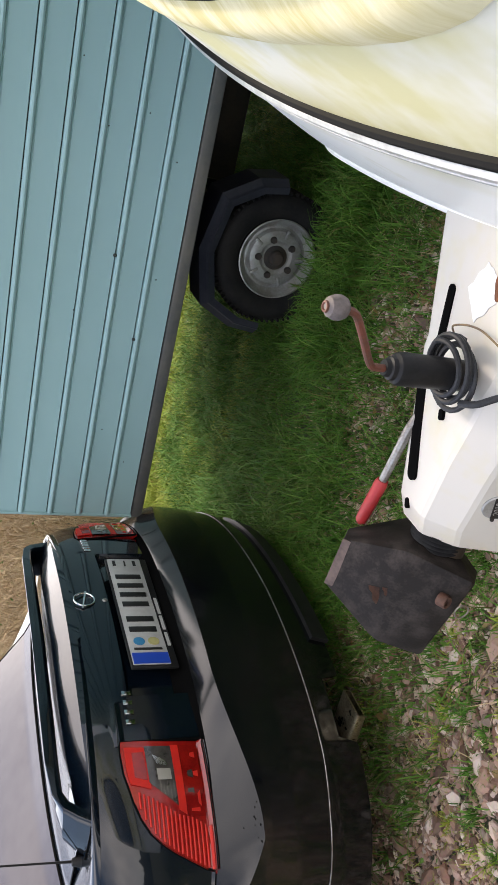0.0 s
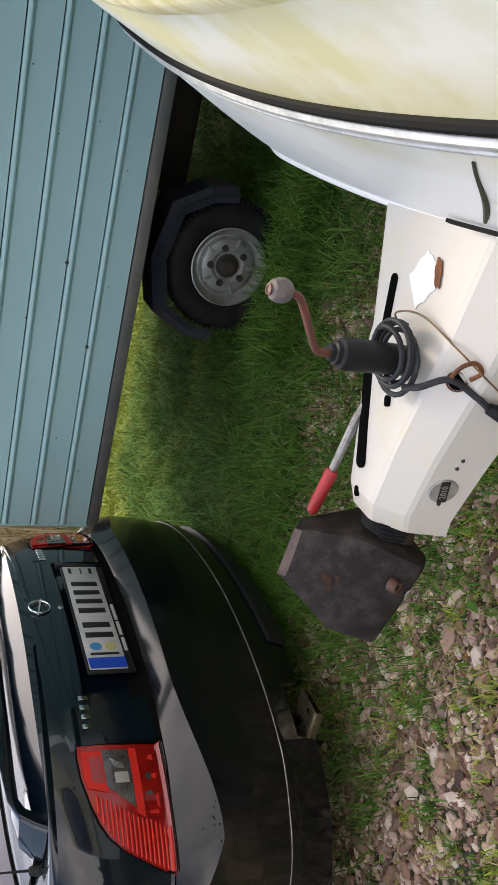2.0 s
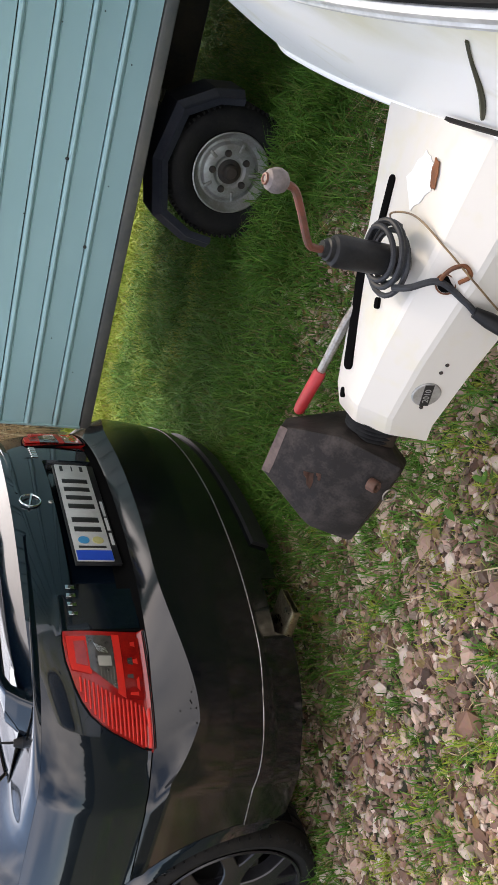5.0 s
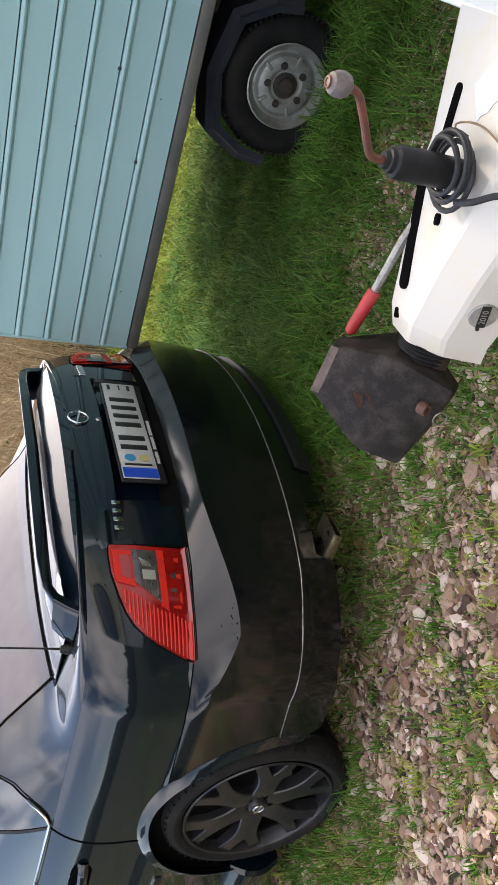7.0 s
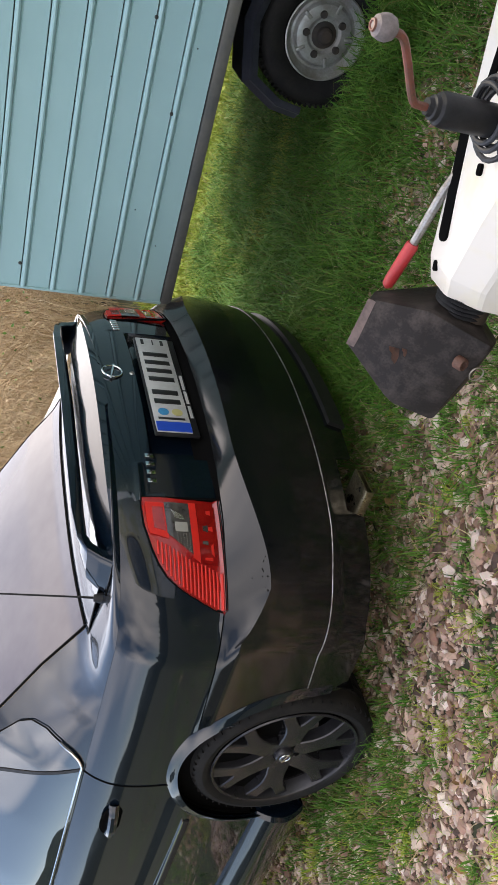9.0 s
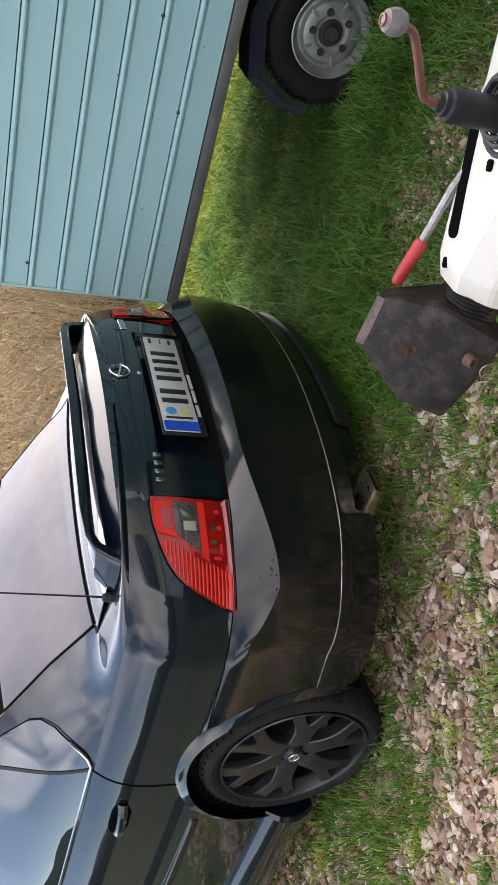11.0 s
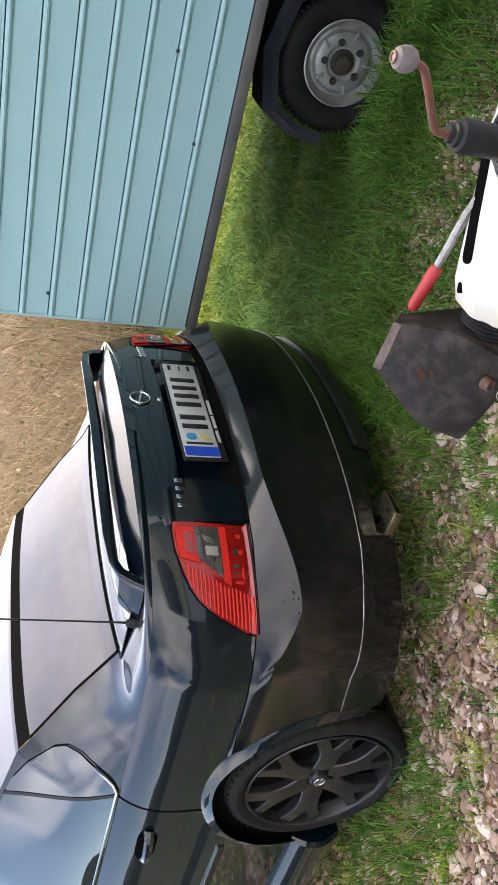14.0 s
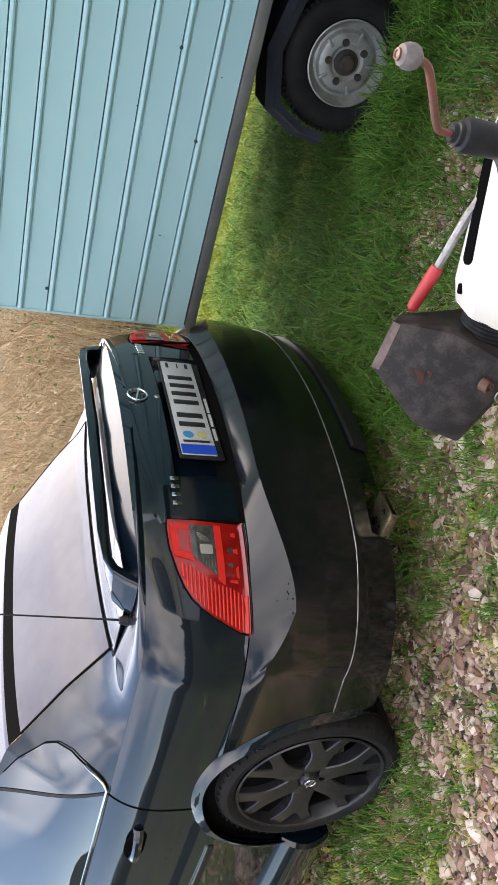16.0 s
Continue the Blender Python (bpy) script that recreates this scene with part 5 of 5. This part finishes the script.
part("front_body", grid(lambda u, v: Vector((0.80 * math.cos(math.pi * v) * (1 - 0.12 * max(0, u - 0.6)), 2.25 + 1.55 * u, 0.28 + 0.62 * math.sin(math.pi * v) ** 0.45 * (1 - 0.22 * u * u))), 14, 24), PAINT, car, "front end of the body")


# ---- grass, gravel and litter ----
rng = np.random.default_rng(5)


def gravel_share(x, y):
    """1 where stones lie open, 0 under grass."""
    n_ = 0.5 + 0.5 * noise.noise((x * 1.6 + 3.1, y * 1.6, 0.0)) + 0.35 * noise.noise((x * 4.5, y * 4.5, 7.0))
    edge = 0.10 + 0.42 * max(0.0, min(1.0, (x - 0.15) / 0.5))
    lane = 1.0 if y < edge else max(0.0, 1 - (y - edge) / 0.35)
    lane *= 1 - 0.75 * max(0.0, min(1.0, (x - 1.0) / 0.25)) * max(0.0, min(1.0, (y + 0.50) / 0.2))
    return max(0.0, min(1.0, lane * (0.95 * n_ + 0.05 + 0.18 * max(0.0, min(1.0, (x - 0.55) / 0.3)))))


def lump(rg, size):
    """A chipped stone of 20 faces as arrays."""
    bm = bmesh.new()
    bmesh.ops.create_icosphere(bm, subdivisions=1, radius=1.0)
    sx, sy, sz = size * rg.uniform(0.9, 1.6), size * rg.uniform(0.55, 0.95), size * rg.uniform(0.45, 0.8)
    v = np.array([p.co[:] for p in bm.verts])
    v *= (1 + rg.uniform(-0.22, 0.22, (len(v), 1)))
    v *= (sx, sy, sz)
    f = [[p.index for p in q.verts] for q in bm.faces]
    bm.free()
    return v, f


shapes = [lump(rng, 1.0) for _ in range(24)]


def scatter(name, count, area, size, accept, mat, label, category, sink=0.25):
    vs, fs, base = [], [], 0
    done = 0
    while done < count:
        x, y = rng.uniform(area[0], area[1]), rng.uniform(area[2], area[3])
        done += 1
        if rng.random() > accept(x, y):
            continue
        s = size * rng.lognormal(0, 0.42)
        v, f = shapes[rng.integers(len(shapes))]
        e = Euler((rng.normal(0, 0.25), rng.normal(0, 0.25), rng.uniform(0, 6.28))).to_matrix()
        w = (v * s) @ np.array(e).T + (x, y, ground_height(x, y) + s * (0.5 - sink))
        vs.append(w)
        fs += [[i + base for i in q] for q in f]
        base += len(v)
    me = bpy.data.meshes.new(name)
    me.from_pydata(np.concatenate(vs).tolist(), [], fs)
    me.materials.append(mat)
    return tagged(new(name, me), label, category, kind="stuff")


scatter("gravel", 120000, (-2.4, 1.5, -1.75, 0.85), 0.0084, lambda x, y: 0.10 + 0.9 * gravel_share(x, y), STONE, "loose pinkish-grey gravel with grass between", "gravel")
meshes = []
for v, f in shapes[:10]:
    me = bpy.data.meshes.new("stone")
    me.from_pydata(v.tolist(), [], f)
    sb = bmesh.new()
    sb.from_mesh(me)
    bmesh.ops.bevel(sb, geom=sb.edges[:], offset=0.10, segments=1, profile=0.5, affect="EDGES")
    sb.to_mesh(me)
    sb.free()
    me.materials.append(STONES)
    meshes.append(me)
put = 0
while put < 170:
    x, y = rng.uniform(-1.7, 1.25), rng.uniform(-1.35, 0.05)
    if rng.random() > gravel_share(x, y) or -1.2 < x < 0.1 and y > -0.62:
        continue
    s = rng.uniform(0.009, 0.015)
    o = new("stone", meshes[put % 10])
    o.matrix_world = pose(x, y, ground_height(x, y) + 0.35 * s, rng.normal(0, 14), rng.normal(0, 14), rng.uniform(0, 360)) @ Matrix.Scale(s, 4)
    tagged(o, "larger pale pinkish chipped stone lying on the gravel", "stone", "larger stones on the gravel")
    put += 1


def blades(name, count, area, height, width, accept, mat, label, category, lean=0.5, kink=0.5):
    vs, fs, b = [], [], 0
    for _ in range(count):
        x, y = rng.uniform(area[0], area[1]), rng.uniform(area[2], area[3])
        k = accept(x, y)
        if rng.random() > k:
            continue
        h = height * rng.uniform(0.45, 1.35) * (0.6 + 0.4 * k)
        a, ln = rng.uniform(0, 6.28), abs(rng.normal(0, lean)) * h
        d = np.array((math.cos(a), math.sin(a), 0))
        c = rng.uniform(0, 6.28)
        side = np.array((math.cos(c), math.sin(c), 0)) * width * rng.uniform(0.6, 1.3)
        p = np.array((x, y, ground_height(x, y) - 0.004))
        m1 = p + d * ln * 0.25 + (0, 0, h * 0.5)
        m2 = p + d * ln * 0.65 + (0, 0, h * 0.85)
        tip = p + d * ln * (1.0 + kink * 0.5) + (0, 0, h * (1.0 - kink * 0.25 * rng.random()))
        vs += [p - side, p + side, m1 + side * 0.9, m1 - side * 0.9, m2 + side * 0.6, m2 - side * 0.6, tip]
        fs += [(b, b + 1, b + 2, b + 3), (b + 3, b + 2, b + 4, b + 5), (b + 5, b + 4, b + 6)]
        b += 7
    me = bpy.data.meshes.new(name)
    me.from_pydata([tuple(v) for v in vs], [], fs)
    me.materials.append(mat)
    return tagged(new(name, me), label, category, kind="stuff")


def tuft(x, y, f=6.0, off=0.0):
    return max(0.0, min(1.0, 0.5 + 1.6 * noise.noise((x * f, y * f, off))))


def lawn(x, y):
    if -2.2 < x < -0.25 and -0.45 < y < 0.75:
        return 0.12
    return (1 - gravel_share(x, y)) * (0.45 + 0.55 * tuft(x, y, 4.0))


def sparse(x, y):
    return (0.06 + 0.94 * tuft(x, y, 5.0, 4.0) ** 2) * (1 - 0.72 * gravel_share(x, y))


blades("grass", 130000, (-0.8, 2.4, -0.45, 2.6), 0.10, 0.0021, lawn, GRASS, "long dark green grass between the trailers", "grass", 1.05)
# lit strip: the lighter palette adds sunlight by colour
blades("sun_tinted_grass", 80000, (-1.6, 1.6, 1.6, 3.6), 0.07, 0.0028, lambda x, y: 0.35 + 0.65 * tuft(x, y, 3.0, 9.0), PALEGRASS, "grass behind the car, sunlight put into its yellow-green colour", "grass", 0.8)
blades("gravel_grass", 95000, (-2.6, 1.5, -1.8, 0.1), 0.030, 0.0016, sparse, PALEGRASS, "short grass growing through gravel", "grass", 0.8)
blades("wheel_grass", 2200, (-1.35, -0.55, -0.92, -0.55), 0.075, 0.0022, lambda x, y: 0.7, GRASS, "grass tufts round the car wheel", "grass", 0.7)
blades("trailer_grass", 5200, (0.66, 1.4, 0.74, 1.02), 0.16, 0.0026, lambda x, y: 0.8, GRASS, "tall grass round the trailer wheel", "grass", 0.6)
blades("dead_grass", 24000, (-2.4, 2.4, -1.7, 2.8), 0.05, 0.0020, lambda x, y: 0.15 + 0.6 * tuft(x, y, 3.5, 12.0) ** 2, STRAW, "scattered dead grass stalks", "grass", 1.4)


def yard(x, y):
    """Open ground round the gravel, thinning outwards."""
    if -2.4 < x < 1.5 and -1.75 < y < 0.6 or 0.0 < x < 3.4 and 0.6 < y < 2.8:
        return 0.0
    d = max(-2.4 - x, x - 1.5, -1.75 - y, 0.0)
    return max(0.0, 1 - d / 2.2) * (0.15 + 0.85 * tuft(x, y, 1.1, 80))


blades("yard_grass", 60000, (-4.6, 3.7, -4.0, 1.0), 0.055, 0.0036, yard, GRASS, "rough grass of the yard round about", "grass", 0.9)
scatter("yard_gravel", 60000, (-4.2, 2.6, -3.2, 0.3), 0.0088, lambda x, y: yard(x, y) ** 3, STONE, "stray pinkish-grey gravel at the edge of the yard", "gravel")


def tufts(name, count, area, mat, label, n0, n1, height):
    """Clumps of short blades that fan out from one root."""
    vs, fs, b = [], [], 0
    for _ in range(count):
        x, y = rng.uniform(area[0], area[1]), rng.uniform(area[2], area[3])
        if rng.random() > 0.25 + 0.75 * tuft(x, y, 1.7, 50):
            continue
        big = rng.uniform(0.6, 1.3)
        for _ in range(rng.integers(n0, n1)):
            a, r = rng.uniform(0, 6.28), abs(rng.normal(0, 0.034)) * big
            d = np.array((math.cos(a), math.sin(a), 0))
            px_, py_ = x + d[0] * r, y + d[1] * r
            a += rng.normal(0, 1.1)
            d = np.array((math.cos(a), math.sin(a), 0))
            h, ln = height * big * rng.uniform(0.35, 1.1), height * big * rng.uniform(0.1, 1.1)
            side = np.array((-d[1], d[0], 0)) * 0.0018 * rng.uniform(0.7, 1.3)
            p = np.array((px_, py_, ground_height(px_, py_) + 0.002))
            m1, m2, tip = p + d * ln * 0.3 + (0, 0, h * 0.6), p + d * ln * 0.65 + (0, 0, h * 0.85), p + d * ln + (0, 0, h * 0.8)
            vs += [p - side, p + side, m1 + side, m1 - side, m2 + side * 0.6, m2 - side * 0.6, tip]
            fs += [(b, b + 1, b + 2, b + 3), (b + 3, b + 2, b + 4, b + 5), (b + 5, b + 4, b + 6)]
            b += 7
    me = bpy.data.meshes.new(name)
    me.from_pydata([tuple(v) for v in vs], [], fs)
    me.materials.append(mat)
    return tagged(new(name, me), label, "grass", kind="stuff")


tufts("grass_tufts", 340, (-2.2, 1.3, -1.6, 0.15), GRASS, "bright grass tufts rooted in the gravel", 25, 70, 0.045)
tufts("pale_tufts", 300, (-2.2, 1.3, -1.6, 0.15), PALEGRASS, "yellow-green grass tufts rooted in the gravel", 20, 55, 0.040)


def leaves(name, count, area, size, accept, mat, label, lift=0.012, tilt=0.35):
    vs, fs, b = [], [], 0
    for _ in range(count):
        x, y = rng.uniform(area[0], area[1]), rng.uniform(area[2], area[3])
        if rng.random() > accept(x, y):
            continue
        s = size * rng.uniform(0.5, 1.3)
        e = np.array(Euler((rng.normal(0, tilt), rng.normal(0, tilt), rng.uniform(0, 6.28))).to_matrix())
        outline = np.array([(-1, 0, 0), (-0.5, -0.42, 0.08), (0.2, -0.48, 0.12), (1, 0, 0.1), (0.2, 0.48, 0.12), (-0.5, 0.42, 0.08), (0, 0, -0.05)]) * s
        w = outline @ e.T + (x, y, ground_height(x, y) + lift * rng.uniform(0.3, 1.6))
        vs += [tuple(q) for q in w]
        fs += [(b + i, b + (i + 1) % 6, b + 6) for i in range(6)]
        b += 7
    me = bpy.data.meshes.new(name)
    me.from_pydata(vs, [], fs)
    me.materials.append(mat)
    return tagged(new(name, me), label, "leaves", kind="stuff")


leaves("fallen_leaves", 1500, (-2.2, 2.0, -1.7, 1.4), 0.020, lambda x, y: 0.35 + 0.65 * tuft(x, y, 2.5, 20), LEAF, "brown fallen leaves on gravel and grass")
leaves("drawbar_litter", 900, (1.05, 2.0, -0.45, 0.45), 0.020, lambda x, y: 0.25 + 0.75 * tuft(x, y, 4.0, 71), LEAF, "damp brown leaves under the caravan front")
blades("drawbar_straw", 3800, (1.05, 2.0, -0.45, 0.6), 0.055, 0.0022, lambda x, y: tuft(x, y, 4.5, 33) ** 2, STRAW, "flattened straw beside the drawbar", "grass", 2.2)
leaves("leaf_litter", 1500, (0.35, 1.9, 0.0, 0.95), 0.018, lambda x, y: 0.2 + 0.8 * tuft(x, y, 4.0, 60), LEAF, "brown leaf litter beside the drawbar")
leaves("weeds", 900, (-0.3, 2.2, -0.6, 0.9), 0.018, lambda x, y: tuft(x, y, 5, 30) ** 2, WEED, "small green weed leaves", 0.03, 0.6)


# dry brambles on the bank behind
def stems(name, count, area, mat, label, hmin, hmax, rad):
    vs, fs, b = [], [], 0
    for _ in range(count):
        x, y = rng.uniform(area[0], area[1]), rng.uniform(area[2], area[3])
        if x > -1.6 and y < 4.5:
            continue
        h = rng.uniform(hmin, hmax)
        a = rng.uniform(0, 6.28)
        reach = rng.uniform(0.15, 1.0) * h
        d = np.array((math.cos(a), math.sin(a), 0))
        p = np.array((x, y, ground_height(x, y)))
        n_ = 7
        wob = rng.normal(0, 0.03, (n_ + 1, 3))
        pts = [p + d * reach * (t ** 1.5) + np.array((0, 0, h * (1.5 * t - 0.75 * t * t))) * 1.2 + wob[i] * t for i, t in enumerate(np.linspace(0, 1, n_ + 1))]
        s1 = np.array((-d[1], d[0], 0)) * rad * rng.uniform(0.6, 1.4)
        s2 = np.array((0, 0, 1.0)) * rad
        for i, q in enumerate(pts):
            k = 1 - 0.75 * i / n_
            vs += [tuple(q + s1 * k), tuple(q - s1 * 0.5 * k + s2 * 0.8 * k), tuple(q - s1 * 0.5 * k - s2 * 0.8 * k)]
        for i in range(n_):
            for j in range(3):
                fs.append((b + 3 * i + j, b + 3 * i + (j + 1) % 3, b + 3 * i + 3 + (j + 1) % 3, b + 3 * i + 3 + j))
        b += 3 * (n_ + 1)
    me = bpy.data.meshes.new(name)
    me.from_pydata(vs, [], fs)
    me.materials.append(mat)
    return tagged(new(name, me), label, "brushwood", kind="stuff")


stems("dry_brush", 17000, (-7.5, 0.6, 2.9, 5.6), STRAW, "tangle of dry tan stems on a bank", 0.30, 1.05, 0.0034)


def clump_leaves(name, count, area, mat, label, size):
    vs, fs, b = [], [], 0
    for _ in range(count):
        x, y = rng.uniform(area[0], area[1]), rng.uniform(area[2], area[3])
        if rng.random() > tuft(x, y, 0.8, 40) ** 1.5:
            continue
        z = ground_height(x, y) + rng.uniform(0.1, 0.95)
        e = np.array(Euler((rng.normal(0, 0.9), rng.normal(0, 0.9), rng.uniform(0, 6.28))).to_matrix())
        s = size * rng.uniform(0.5, 1.4)
        o = np.array([(-1, 0, 0), (0, -0.5, 0.1), (1, 0, 0), (0, 0.5, 0.1)]) * s @ e.T + (x, y, z)
        vs += [tuple(q) for q in o]
        fs += [(b, b + 1, b + 2, b + 3)]
        b += 4
    me = bpy.data.meshes.new(name)
    me.from_pydata(vs, [], fs)
    me.materials.append(mat)
    return tagged(new(name, me), label, "leaves", kind="stuff")


clump_leaves("bramble_leaves", 7000, (-8.5, 2.0, 3.4, 6.5), WEED, "green bramble leaves among dry stems", 0.018)
